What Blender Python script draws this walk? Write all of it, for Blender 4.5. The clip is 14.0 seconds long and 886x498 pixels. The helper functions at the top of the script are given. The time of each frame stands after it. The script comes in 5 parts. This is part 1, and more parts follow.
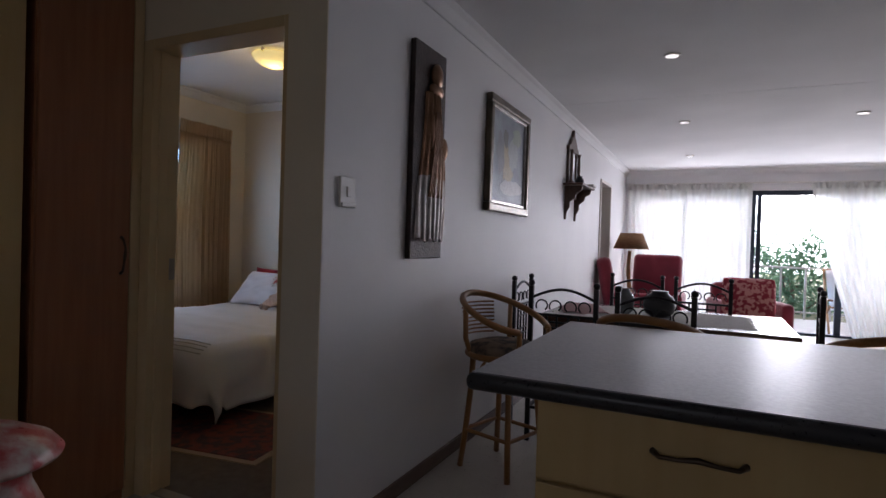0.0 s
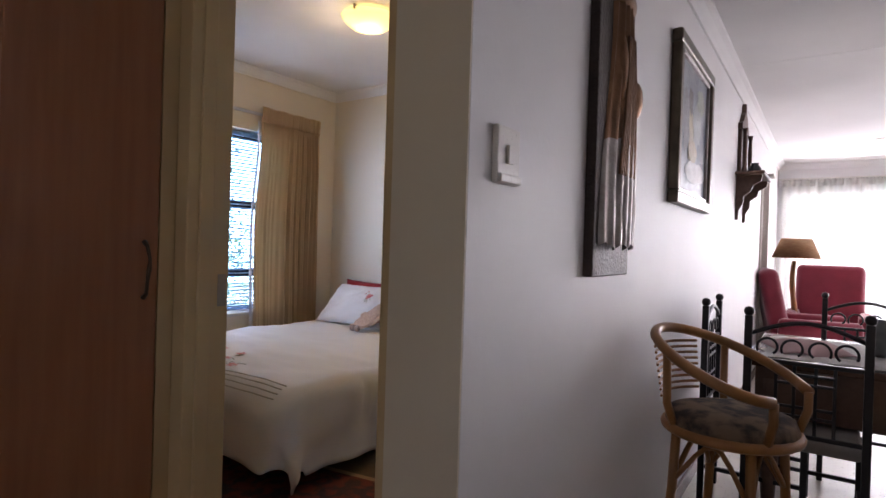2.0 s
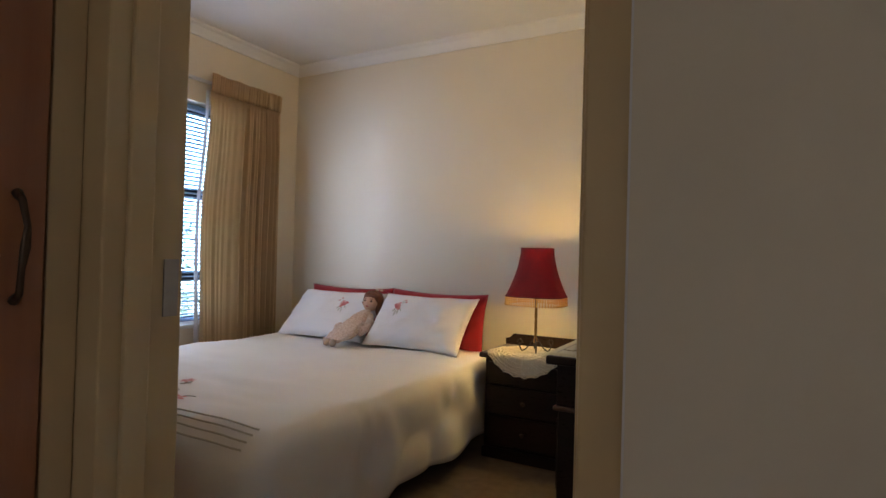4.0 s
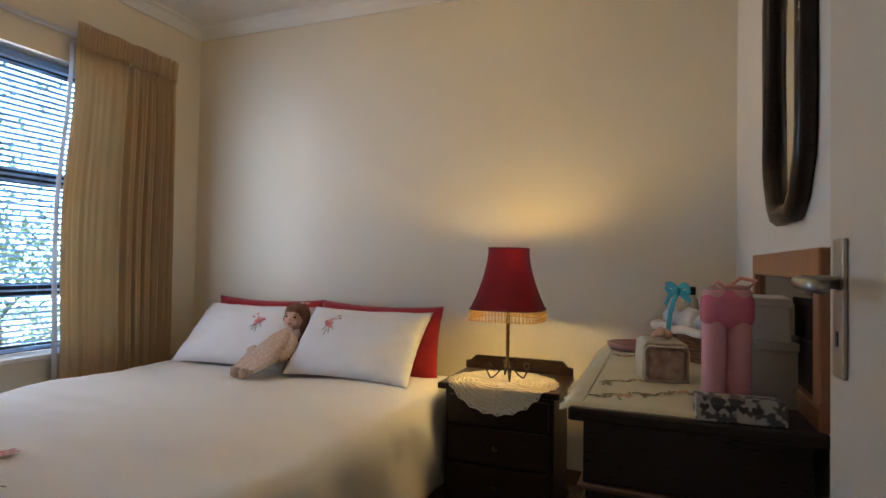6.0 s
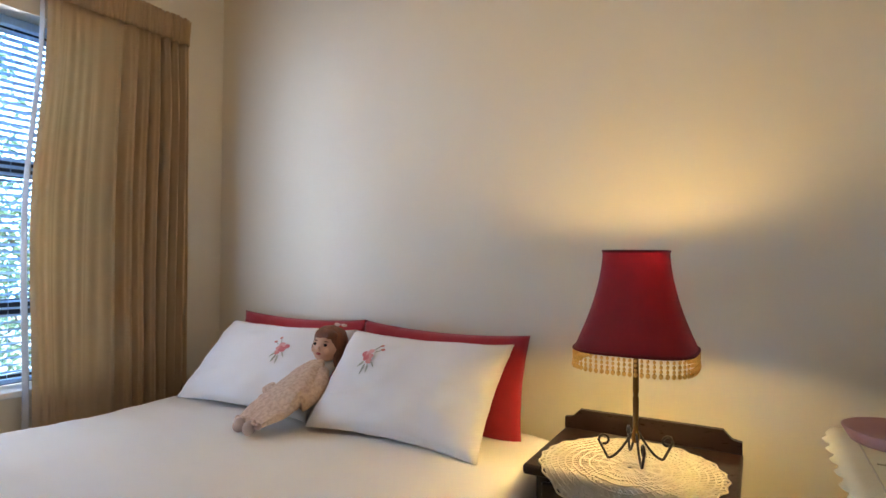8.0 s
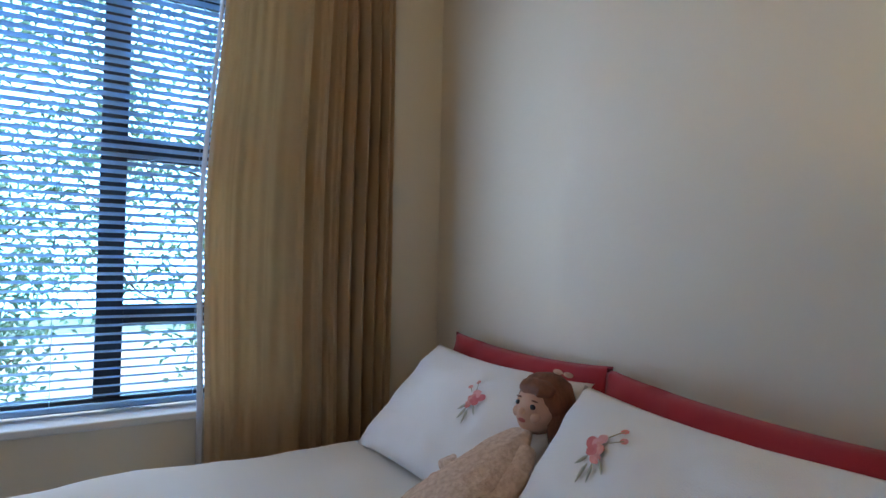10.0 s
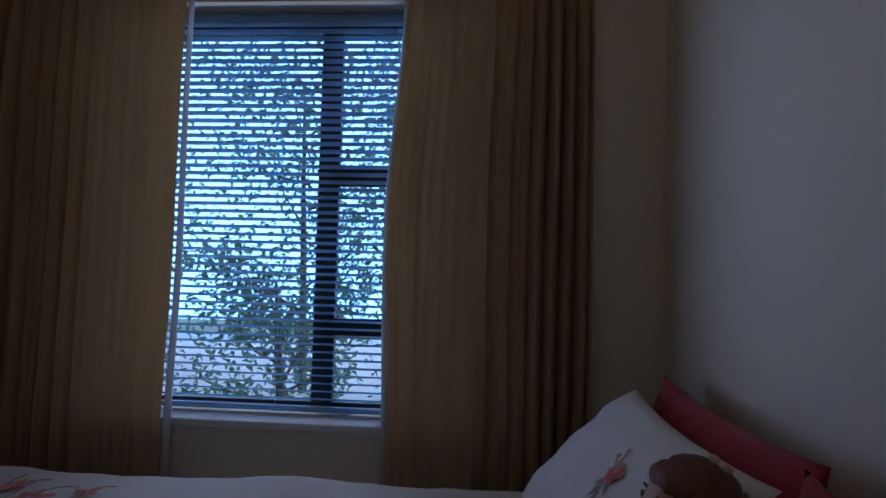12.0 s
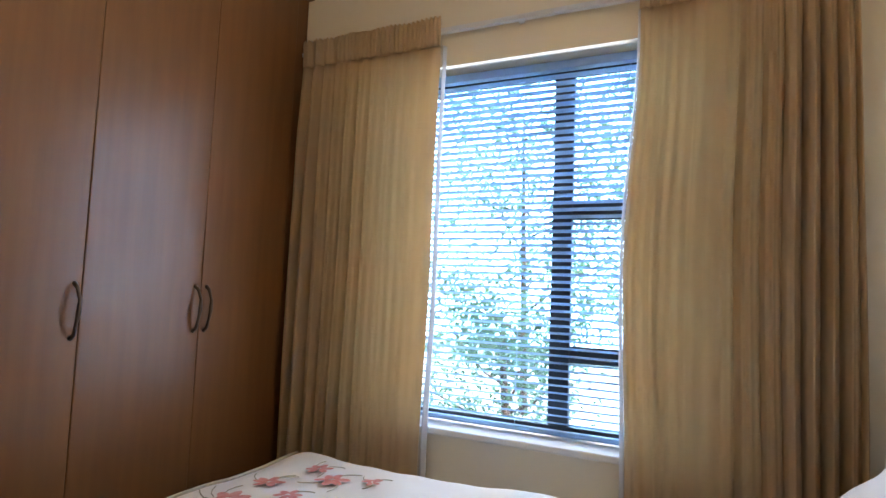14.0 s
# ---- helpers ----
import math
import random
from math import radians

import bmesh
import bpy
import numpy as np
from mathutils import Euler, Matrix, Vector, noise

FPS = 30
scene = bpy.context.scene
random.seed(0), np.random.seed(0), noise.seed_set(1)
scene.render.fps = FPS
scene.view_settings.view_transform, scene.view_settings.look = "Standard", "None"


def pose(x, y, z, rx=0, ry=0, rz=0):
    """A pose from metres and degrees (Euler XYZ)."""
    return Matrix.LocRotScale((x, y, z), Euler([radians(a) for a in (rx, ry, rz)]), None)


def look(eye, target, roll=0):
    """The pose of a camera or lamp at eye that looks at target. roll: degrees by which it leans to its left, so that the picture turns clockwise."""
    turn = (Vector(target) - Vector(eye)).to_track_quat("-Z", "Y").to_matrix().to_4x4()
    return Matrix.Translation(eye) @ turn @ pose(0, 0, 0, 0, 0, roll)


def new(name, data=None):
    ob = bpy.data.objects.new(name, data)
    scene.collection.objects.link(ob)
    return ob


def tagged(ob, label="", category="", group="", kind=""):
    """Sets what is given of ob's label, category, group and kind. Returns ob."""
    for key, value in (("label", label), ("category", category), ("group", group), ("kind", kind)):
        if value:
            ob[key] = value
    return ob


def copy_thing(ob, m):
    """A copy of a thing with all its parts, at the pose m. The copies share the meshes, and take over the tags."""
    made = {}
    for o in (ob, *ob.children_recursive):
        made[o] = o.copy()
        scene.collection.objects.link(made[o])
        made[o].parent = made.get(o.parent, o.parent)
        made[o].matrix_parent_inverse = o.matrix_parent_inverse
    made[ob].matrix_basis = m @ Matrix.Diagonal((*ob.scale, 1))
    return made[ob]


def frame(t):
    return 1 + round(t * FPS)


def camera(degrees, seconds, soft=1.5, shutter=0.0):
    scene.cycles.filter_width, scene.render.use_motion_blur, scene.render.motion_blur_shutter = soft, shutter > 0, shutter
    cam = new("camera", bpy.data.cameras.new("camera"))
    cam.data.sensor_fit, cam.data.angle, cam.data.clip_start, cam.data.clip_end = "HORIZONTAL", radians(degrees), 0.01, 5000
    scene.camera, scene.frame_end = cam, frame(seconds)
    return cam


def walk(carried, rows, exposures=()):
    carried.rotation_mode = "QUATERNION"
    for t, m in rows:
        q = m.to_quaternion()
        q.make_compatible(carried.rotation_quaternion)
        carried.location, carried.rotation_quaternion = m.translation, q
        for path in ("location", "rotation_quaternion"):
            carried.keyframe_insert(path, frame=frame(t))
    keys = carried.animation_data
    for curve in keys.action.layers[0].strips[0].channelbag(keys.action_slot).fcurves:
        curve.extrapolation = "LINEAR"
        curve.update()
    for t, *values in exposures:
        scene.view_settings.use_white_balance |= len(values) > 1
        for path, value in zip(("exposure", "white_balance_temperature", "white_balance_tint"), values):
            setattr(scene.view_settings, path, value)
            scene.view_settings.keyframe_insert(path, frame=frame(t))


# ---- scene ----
cam = camera(76.9, 14.0)
METRES, EYE, TILT, LEAN, TURN = 5.25, 1.21, 0.0, 0.0, 25.7
ROWS = [
    (0.0, 0.0, 0.0, 0.0, 0.03, -0.85, -1.85),
    (0.5, -0.007, 0.0457, -0.0016, 2.43, -0.7, -1.91),
    (1.0, -0.0254, 0.0993, -0.0033, 4.8, -0.6, -1.93),
    (1.5, -0.0446, 0.1439, -0.0035, 6.83, -0.42, -1.87),
    (2.0, -0.0627, 0.1925, -0.0029, 8.83, -0.32, -1.79),
    (2.5, -0.0833, 0.2285, -0.0046, 10.31, -0.23, -1.72),
    (5.0, -0.165, 0.3831, -0.0263, -2.73, 1.39, -1.35),
    (5.5, -0.1681, 0.4176, -0.0248, -3.88, 1.44, -1.21),
    (6.0, -0.1663, 0.4512, -0.0224, -4.43, 1.4, -1.05),
    (6.5, -0.1644, 0.494, -0.018, -4.81, 1.15, -0.92),
    (7.0, -0.1642, 0.5348, -0.0145, -4.54, 1.0, -0.81),
    (7.5, -0.1616, 0.5775, -0.0133, -2.15, 0.85, -0.84),
    (8.0, -0.1572, 0.6175, -0.0131, 3.66, 0.76, -0.51),
    (10.5, -0.1653, 0.842, -0.0175, 42.33, 1.07, -1.35),
    (11.0, -0.1574, 0.8748, -0.0185, 51.34, 0.98, -1.28),
    (11.5, -0.1488, 0.8992, -0.0171, 60.02, 1.47, -1.38),
    (12.0, -0.1424, 0.9139, -0.0141, 68.25, 2.36, -1.49),
    (12.5, -0.1333, 0.9168, -0.014, 75.18, 3.42, -1.68),
    (13.0, -0.125, 0.9098, -0.0105, 80.31, 3.92, -1.98),
    (13.5, -0.1219, 0.9008, -0.0103, 84.88, 4.19, -2.12),
    (14.0, -0.1223, 0.8914, -0.0101, 89.53, 4.09, -2.29),
]
walk(cam, [(t, pose(0, 0, EYE, TILT, LEAN, TURN) @ pose(METRES * x, METRES * y, METRES * z, 90 + pitch, roll, yaw)) for t, x, y, z, yaw, pitch, roll in ROWS],
     exposures=[(0.0, -1.3, 6150, 20), (0.5, -1.08, 6200, 20), (1.0, -0.7, 6250, 21), (1.5, -0.42, 6400, 22), (2.7, 0.0, 6700, 24), (4.8, -0.36, 7050, 16), (6.5, -0.18, 6950, 16), (8.2, 0.12, 6700, 16),
                (10.3, -0.85, 5900, 11), (11.0, -1.78, 5500, 17), (11.5, -2.2, 5450, 20), (12.5, -2.55, 5600, 24), (12.8, -2.05, 5800, 20), (13.2, -0.7, 6300, 14), (13.6, -0.1, 6600, 15), (14.0, 0.32, 6700, 14)])

# ---- world and light ----
world = bpy.data.worlds.new("sky")
scene.world = world
world.use_nodes = True
wn = world.node_tree
sky = wn.nodes.new("ShaderNodeTexSky")
sky.sky_type, sky.sun_disc = "NISHITA", False
SUN_EL, SUN_AZ = radians(52), radians(215)
sky.sun_elevation, sky.sun_rotation = SUN_EL, SUN_AZ
wn.links.new(sky.outputs["Color"], wn.nodes["Background"].inputs["Color"])
wn.nodes["Background"].inputs["Strength"].default_value = 0.15
sun = new("sun", bpy.data.lights.new("sun", "SUN"))
sun.data.energy, sun.data.angle, sun.data.color = 4.0, radians(0.5), (1.0, 0.95, 0.87)
sun.matrix_world = look((0, 0, 0), (-math.sin(SUN_AZ) * math.cos(SUN_EL), -math.cos(SUN_AZ) * math.cos(SUN_EL), -math.sin(SUN_EL)))


def lamp_area(name, m, w, h, power, colour):
    ob = new(name, bpy.data.lights.new(name, "AREA"))
    ob.data.shape, ob.data.size, ob.data.size_y, ob.data.energy, ob.data.color = "RECTANGLE", w, h, power, colour
    ob.matrix_world = m
    return ob


def lamp_point(name, at, power, colour, radius):
    ob = new(name, bpy.data.lights.new(name, "POINT"))
    ob.data.energy, ob.data.color, ob.data.shadow_soft_size = power, colour, radius
    ob.location = at
    return ob


lamp_area("window_skylight", look((-4.75, 3.27, 1.38), (-2.0, 3.27, 1.30)), 0.80, 1.45, 8.5, (0.80, 0.89, 1.0))
# fill lamp added behind the camera to brighten the cupboards and door frame
lamp_area("kitchen_fill", look((-1.3, -2.25, 1.55), (-1.6, 1.7, 1.3)), 1.3, 0.95, 4.2, (1.0, 0.90, 0.76))
# narrow lamp added inside the room to throw the bluish band on the head wall
side = lamp_area("wall_band_fill", look((-4.60, 3.30, 1.42), (-4.02, 4.62, 1.47)), 0.06, 1.40, 1.9, (0.56, 0.74, 1.0))
side.data.spread = radians(55)
lamp_area("living_skylight", look((1.6, 9.25, 1.25), (1.4, 0.0, 1.1)), 5.0, 2.0, 148, (0.93, 0.95, 1.0))
# lamp glow split over two lights: one near the rim, one added lower down
lamp_point("bedside_bulb", (-2.41, 4.135, 1.137), 8.5, (1.0, 0.72, 0.24), 0.02)
lamp_point("bedside_fill_low", (-2.44, 4.18, 0.945), 13.0, (1.0, 0.72, 0.25), 0.022)
lamp_point("ceiling_bulb", (-3.12, 3.35, 2.46), 7.5, (1.0, 0.74, 0.42), 0.08)


# ---- materials ----
def mat(name, colour, rough=0.6, metal=0.0, second=None, scale=8.0, stretch=(1, 1, 1), fine=120.0, bump=0.15, mix=0.5, sheen=0.0, detail=5.0, spec=0.5, through_light=0.0):
    """Two scales of variation: a broad one between colour and second, a fine one in the relief."""
    m = bpy.data.materials.new(name)
    m.use_nodes = True
    t, b = m.node_tree, m.node_tree.nodes["Principled BSDF"]
    add, link = t.nodes.new, t.links.new
    co, mp = add("ShaderNodeTexCoord"), add("ShaderNodeMapping")
    mp.inputs["Scale"].default_value = stretch
    link(co.outputs["Object"], mp.inputs["Vector"])
    broad, grain = add("ShaderNodeTexNoise"), add("ShaderNodeTexNoise")
    broad.inputs["Scale"].default_value, broad.inputs["Detail"].default_value = scale, detail
    grain.inputs["Scale"].default_value, grain.inputs["Detail"].default_value = fine, 3.0
    for n in (broad, grain):
        link(mp.outputs["Vector"], n.inputs["Vector"])
    ramp = add("ShaderNodeValToRGB")
    ramp.color_ramp.elements[0].position, ramp.color_ramp.elements[1].position = 0.5 - mix / 2, 0.5 + mix / 2
    two = second or tuple(c * 0.86 for c in colour)
    ramp.color_ramp.elements[0].color, ramp.color_ramp.elements[1].color = (*two, 1), (*colour, 1)
    link(broad.outputs["Fac"], ramp.inputs["Fac"])
    link(ramp.outputs["Color"], b.inputs["Base Color"])
    rr = add("ShaderNodeMapRange")
    rr.inputs["To Min"].default_value, rr.inputs["To Max"].default_value = max(0.03, rough - 0.08), min(1.0, rough + 0.08)
    link(grain.outputs["Fac"], rr.inputs["Value"])
    link(rr.outputs["Result"], b.inputs["Roughness"])
    b.inputs["Metallic"].default_value = metal
    b.inputs["Specular IOR Level"].default_value = spec
    b.inputs["Sheen Weight"].default_value = sheen
    bp = add("ShaderNodeBump")
    bp.inputs["Strength"].default_value, bp.inputs["Distance"].default_value = bump, 0.004
    link(grain.outputs["Fac"], bp.inputs["Height"])
    link(bp.outputs["Normal"], b.inputs["Normal"])
    if through_light:
        tr, ms = add("ShaderNodeBsdfTranslucent"), add("ShaderNodeMixShader")
        link(ramp.outputs["Color"], tr.inputs["Color"])
        ms.inputs["Fac"].default_value = through_light
        link(b.outputs["BSDF"], ms.inputs[1])
        link(tr.outputs["BSDF"], ms.inputs[2])
        link(ms.outputs["Shader"], t.nodes["Material Output"].inputs["Surface"])
    return m


def glow(name, colour, strength):
    m = bpy.data.materials.new(name)
    m.use_nodes = True
    b = m.node_tree.nodes["Principled BSDF"]
    b.inputs["Base Color"].default_value = (*colour, 1)
    b.inputs["Emission Color"].default_value = (*colour, 1)
    b.inputs["Emission Strength"].default_value = strength
    return m


def clear(name, colour=(1, 1, 1), rough=0.0):
    m = bpy.data.materials.new(name)
    m.use_nodes = True
    b = m.node_tree.nodes["Principled BSDF"]
    b.inputs["Base Color"].default_value = (*colour, 1)
    b.inputs["Transmission Weight"].default_value, b.inputs["Roughness"].default_value, b.inputs["IOR"].default_value = 1.0, rough, 1.45
    return m


WALL_BED = mat("cream_wall_paint", (0.74, 0.67, 0.55), 0.62, second=(0.70, 0.63, 0.51), scale=1.6, fine=55, bump=0.12)
WALL_LIV = mat("white_wall_paint", (0.76, 0.75, 0.75), 0.55, second=(0.71, 0.70, 0.71), scale=1.8, fine=55, bump=0.12)
CEIL = mat("ceiling_paint", (0.80, 0.80, 0.80), 0.8, scale=1.2, fine=80, bump=0.06)
FRAME_PAINT = mat("beige_gloss_paint", (0.64, 0.49, 0.28), 0.38, second=(0.58, 0.43, 0.24), scale=3, fine=40, bump=0.05)
DOOR_PAINT = mat("white_door_paint", (0.68, 0.63, 0.57), 0.42, second=(0.63, 0.58, 0.52), scale=2.5, stretch=(1, 1, 0.2), fine=60, bump=0.06)
CARPET = mat("brown_carpet", (0.16, 0.12, 0.09), 0.95, second=(0.11, 0.08, 0.06), scale=20, fine=400, bump=0.7)
TILE = mat("pale_floor_tile", (0.62, 0.57, 0.50), 0.3, second=(0.55, 0.50, 0.43), scale=5, fine=60, bump=0.04)
GROUT = mat("tile_grout", (0.35, 0.31, 0.27), 0.9)
SKIRT = mat("dark_stained_skirting", (0.13, 0.07, 0.045), 0.45, second=(0.09, 0.045, 0.03), scale=6, stretch=(6, 1, 6), fine=60)
CUP_DARK = mat("reddish_wood_veneer", (0.36, 0.15, 0.07), 0.36, second=(0.28, 0.11, 0.05), scale=5, stretch=(7, 7, 0.5), fine=40, bump=0.06)
WARDROBE = mat("maple_veneer", (0.20, 0.088, 0.030), 0.36, second=(0.16, 0.066, 0.022), scale=5, stretch=(7, 7, 0.45), fine=40, bump=0.05)
LAMINATE = mat("grey_laminate", (0.30, 0.30, 0.33), 0.33, second=(0.20, 0.20, 0.23), scale=90, fine=250, bump=0.03)
EDGE = mat("black_worktop_edge", (0.03, 0.03, 0.035), 0.3, bump=0.03)
CREAM_CUP = mat("cream_cupboard", (0.58, 0.42, 0.19), 0.4, second=(0.52, 0.36, 0.15), scale=4, stretch=(5, 5, 0.5), fine=40, bump=0.05)
IRON = mat("black_iron", (0.02, 0.018, 0.022), 0.38, metal=0.3, scale=30, fine=180, bump=0.12)
STEEL = mat("satin_steel", (0.42, 0.40, 0.37), 0.34, metal=1.0, scale=30, fine=220, bump=0.04)
BRONZE = mat("dark_bronze_handle", (0.10, 0.07, 0.05), 0.4, metal=0.8, scale=30)
ALU = mat("dark_window_aluminium", (0.035, 0.045, 0.065), 0.4, metal=0.4, scale=20, bump=0.03)
# blue daylight from outside is put into the slat colour
BLIND = mat("blind_slat_daylight_blue", (0.46, 0.62, 0.80), 0.4, scale=20, fine=100, bump=0.03, through_light=0.55)
CURTAIN = mat("beige_curtain_cloth", (0.68, 0.51, 0.32), 0.9, second=(0.61, 0.445, 0.27), scale=4, stretch=(1, 6, 0.5), fine=500, bump=0.35, sheen=0.15, through_light=0.5)
LINER = mat("white_curtain_liner", (0.72, 0.72, 0.74), 0.9, fine=500, bump=0.3, through_light=0.4)
SHEER = mat("white_sheer_cloth", (0.90, 0.89, 0.86), 0.9, scale=4, stretch=(6, 1, 0.5), fine=500, bump=0.2, through_light=0.78)
LINEN = mat("white_bed_linen", (0.83, 0.81, 0.81), 0.88, second=(0.79, 0.77, 0.77), scale=3, fine=420, bump=0.3, sheen=0.2)
DUVET = mat("cream_duvet_cloth", (0.80, 0.765, 0.72), 0.88, second=(0.77, 0.73, 0.68), scale=3, fine=420, bump=0.3, sheen=0.2)
RED = mat("crimson_pillow_cloth", (0.36, 0.010, 0.022), 0.85, second=(0.29, 0.008, 0.018), scale=6, fine=400, bump=0.3, sheen=0.2)
DARKWOOD = mat("dark_mahogany", (0.022, 0.011, 0.009), 0.3, second=(0.012, 0.007, 0.006), scale=4, stretch=(1, 6, 6), fine=40, bump=0.08, spec=0.3)
GLASS = clear("window_glass")


# ---- building helpers ----
def part(name, bm, material, parent=None, label="", smooth=False):
    me = bpy.data.meshes.new(name)
    bm.to_mesh(me)
    bm.free()
    for mm in (material if isinstance(material, (list, tuple)) else (material,)):
        me.materials.append(mm)
    if smooth:
        for p in me.polygons:
            p.use_smooth = True
    ob = new(name, me)
    if parent:
        ob.parent = parent
    if label:
        ob["label"] = label
    return ob


def thing(name, label, category, at=(0, 0, 0), turn=0, group=""):
    ob = new(name)
    ob.empty_display_size = 0.1
    ob.matrix_basis = pose(*at, 0, 0, turn)
    return tagged(ob, label, category, group)


def box(x0, x1, y0, y1, z0, z1, bevel=0.0, bm=None, seg=2, m=None):
    own = bmesh.new()
    bmesh.ops.create_cube(own, size=1)
    for v in own.verts:
        v.co = Vector(((x0 + x1) / 2 + v.co.x * (x1 - x0), (y0 + y1) / 2 + v.co.y * (y1 - y0), (z0 + z1) / 2 + v.co.z * (z1 - z0)))
    if bevel:
        bmesh.ops.bevel(own, geom=own.edges[:], offset=bevel, segments=seg, affect="EDGES", profile=0.5)
    if m is not None:
        bmesh.ops.transform(own, matrix=m, verts=own.verts[:])
    if bm is None:
        return own
    join(bm, own)
    return bm


def join(bm, own):
    me = bpy.data.meshes.new("tmp")
    own.to_mesh(me)
    own.free()
    bm.from_mesh(me)
    bpy.data.meshes.remove(me)
    return bm


def tube(points, r, seg=8, bm=None, closed=False, taper=None):
    """A round bar along the points."""
    own = bmesh.new()
    pts = [Vector(p) for p in points]
    n, rings, ref = len(pts), [], None
    for i, p in enumerate(pts):
        if closed:
            d = (pts[(i + 1) % n] - pts[i - 1]).normalized()
        else:
            d = (pts[min(i + 1, n - 1)] - pts[max(i - 1, 0)]).normalized()
        if ref is None:
            ref = d.orthogonal().normalized()
        ref = (ref - d * ref.dot(d)).normalized()
        side = d.cross(ref)
        rad = r * (taper[i] if taper else 1)
        rings.append([own.verts.new(p + rad * (math.cos(a) * ref + math.sin(a) * side)) for a in [2 * math.pi * k / seg for k in range(seg)]])
    for i in range(n if closed else n - 1):
        a, b = rings[i], rings[(i + 1) % n]
        for k in range(seg):
            own.faces.new((a[k], a[(k + 1) % seg], b[(k + 1) % seg], b[k]))
    if not closed:
        own.faces.new(rings[0][::-1])
        own.faces.new(rings[-1])
    bmesh.ops.recalc_face_normals(own, faces=own.faces[:])
    return own if bm is None else join(bm, own)


def lathe(profile, seg=24, bm=None, at=(0, 0, 0)):
    own = bmesh.new()
    rings = [[own.verts.new((at[0] + r * math.cos(a), at[1] + r * math.sin(a), at[2] + z)) for a in [2 * math.pi * k / seg for k in range(seg)]] for r, z in profile]
    for a, b in zip(rings, rings[1:]):
        for k in range(seg):
            own.faces.new((a[k], a[(k + 1) % seg], b[(k + 1) % seg], b[k]))
    own.faces.new(rings[0][::-1])
    own.faces.new(rings[-1])
    bmesh.ops.recalc_face_normals(own, faces=own.faces[:])
    return own if bm is None else join(bm, own)


def sheet(fn, nu, nv, thick=0.0, bm=None):
    """A surface fn(u, v), u and v from 0 to 1, given some thickness."""
    own = bmesh.new()
    g = [[own.verts.new(fn(i / nu, j / nv)) for j in range(nv + 1)] for i in range(nu + 1)]
    for i in range(nu):
        for j in range(nv):
            own.faces.new((g[i][j], g[i + 1][j], g[i + 1][j + 1], g[i][j + 1]))
    bmesh.ops.recalc_face_normals(own, faces=own.faces[:])
    if thick:
        bmesh.ops.solidify(own, geom=own.faces[:], thickness=thick)
    return own if bm is None else join(bm, own)


def setting(name, bm, material, label, category):
    return tagged(part(name, bm, material), label, category, kind="structure")


# ---- the large structure ----
# bedroom x -4.70..-1.49, y 1.83..4.62; living and kitchen x from -1.28
setting("floor_bedroom", box(-5.0, -1.49, 1.765, 4.9, -0.12, 0.0), CARPET, "dark brown carpet on the bedroom floor", "floor")
setting("ceiling_bedroom", box(-4.70, -1.49, 1.83, 4.62, 2.62, 2.72), CEIL, "white painted bedroom ceiling", "ceiling")
setting("wall_bed_head", box(-4.95, -1.49, 4.62, 4.80, 0, 2.72), WALL_BED, "cream painted wall behind the bed", "wall")
bm = box(-4.95, -4.70, 1.50, 2.45, 0, 2.72)
box(-4.95, -4.70, 4.05, 4.62, 0, 2.72, bm=bm)
box(-4.95, -4.70, 2.45, 4.05, 0, 0.57, bm=bm)
box(-4.95, -4.70, 2.45, 4.05, 2.105, 2.72, bm=bm)
setting("wall_window", bm, WALL_BED, "cream painted wall with a window opening", "wall")
setting("wall_partition", box(-1.49, -1.302, 1.670, 7.25, 0, 2.72), WALL_LIV, "white plastered wall hung with pictures", "wall")
bm = box(-1.49, -1.302, 7.25, 8.05, 2.06, 2.72)
box(-1.49, -1.302, 8.05, 9.60, 0, 2.72, bm=bm)
setting("wall_partition_end", bm, WALL_LIV, "white plastered wall with a doorway", "wall")
bm = box(-4.95, -2.36, 1.70, 1.83, 0, 2.72)
box(-2.36, -1.49, 1.70, 1.83, 2.075, 2.72, bm=bm)
box(-1.487, -1.303, 1.665, 1.670, 0, 2.72, bm=bm)
setting("wall_bedroom_door", bm, WALL_BED, "cream painted wall with the bedroom doorway", "wall")
setting("floor_living", box(-3.3, 4.6, -2.4, 9.8, -0.12, -0.004), TILE, "pale beige tiled living room floor", "floor")
bm = box(-3.1, 4.4, -2.2, 1.70, 2.44, 2.52)
box(-1.302, 4.4, 1.70, 4.90, 2.44, 2.52, bm=bm)
box(-1.302, 4.4, 4.906, 9.60, 2.44, 2.52, bm=bm)
box(-3.2, -1.49, 7.0, 9.6, 2.44, 2.52, bm=bm)
setting("ceiling_living", bm, CEIL, "white ceiling boards of the living room", "ceiling")
# unseen back wall, its opening added for the kitchen fill lamp
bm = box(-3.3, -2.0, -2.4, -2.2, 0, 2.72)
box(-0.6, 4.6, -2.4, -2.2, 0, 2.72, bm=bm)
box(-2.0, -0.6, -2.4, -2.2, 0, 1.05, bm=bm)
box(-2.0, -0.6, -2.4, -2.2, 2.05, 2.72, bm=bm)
setting("wall_kitchen_back", bm, WALL_LIV, "unseen white kitchen wall with an opening added for fill light", "wall")
setting("wall_kitchen_side", box(-3.3, -3.1, -2.2, 1.70, 0, 2.72), WALL_LIV, "white kitchen side wall", "wall")
setting("wall_living_side", box(4.4, 4.6, -2.2, 9.6, 0, 2.72), WALL_LIV, "white living room side wall", "wall")
bm = box(-1.49, 4.6, 9.6, 9.8, 2.12, 2.72)
box(-1.49, -1.2, 9.6, 9.8, 0, 2.12, bm=bm)
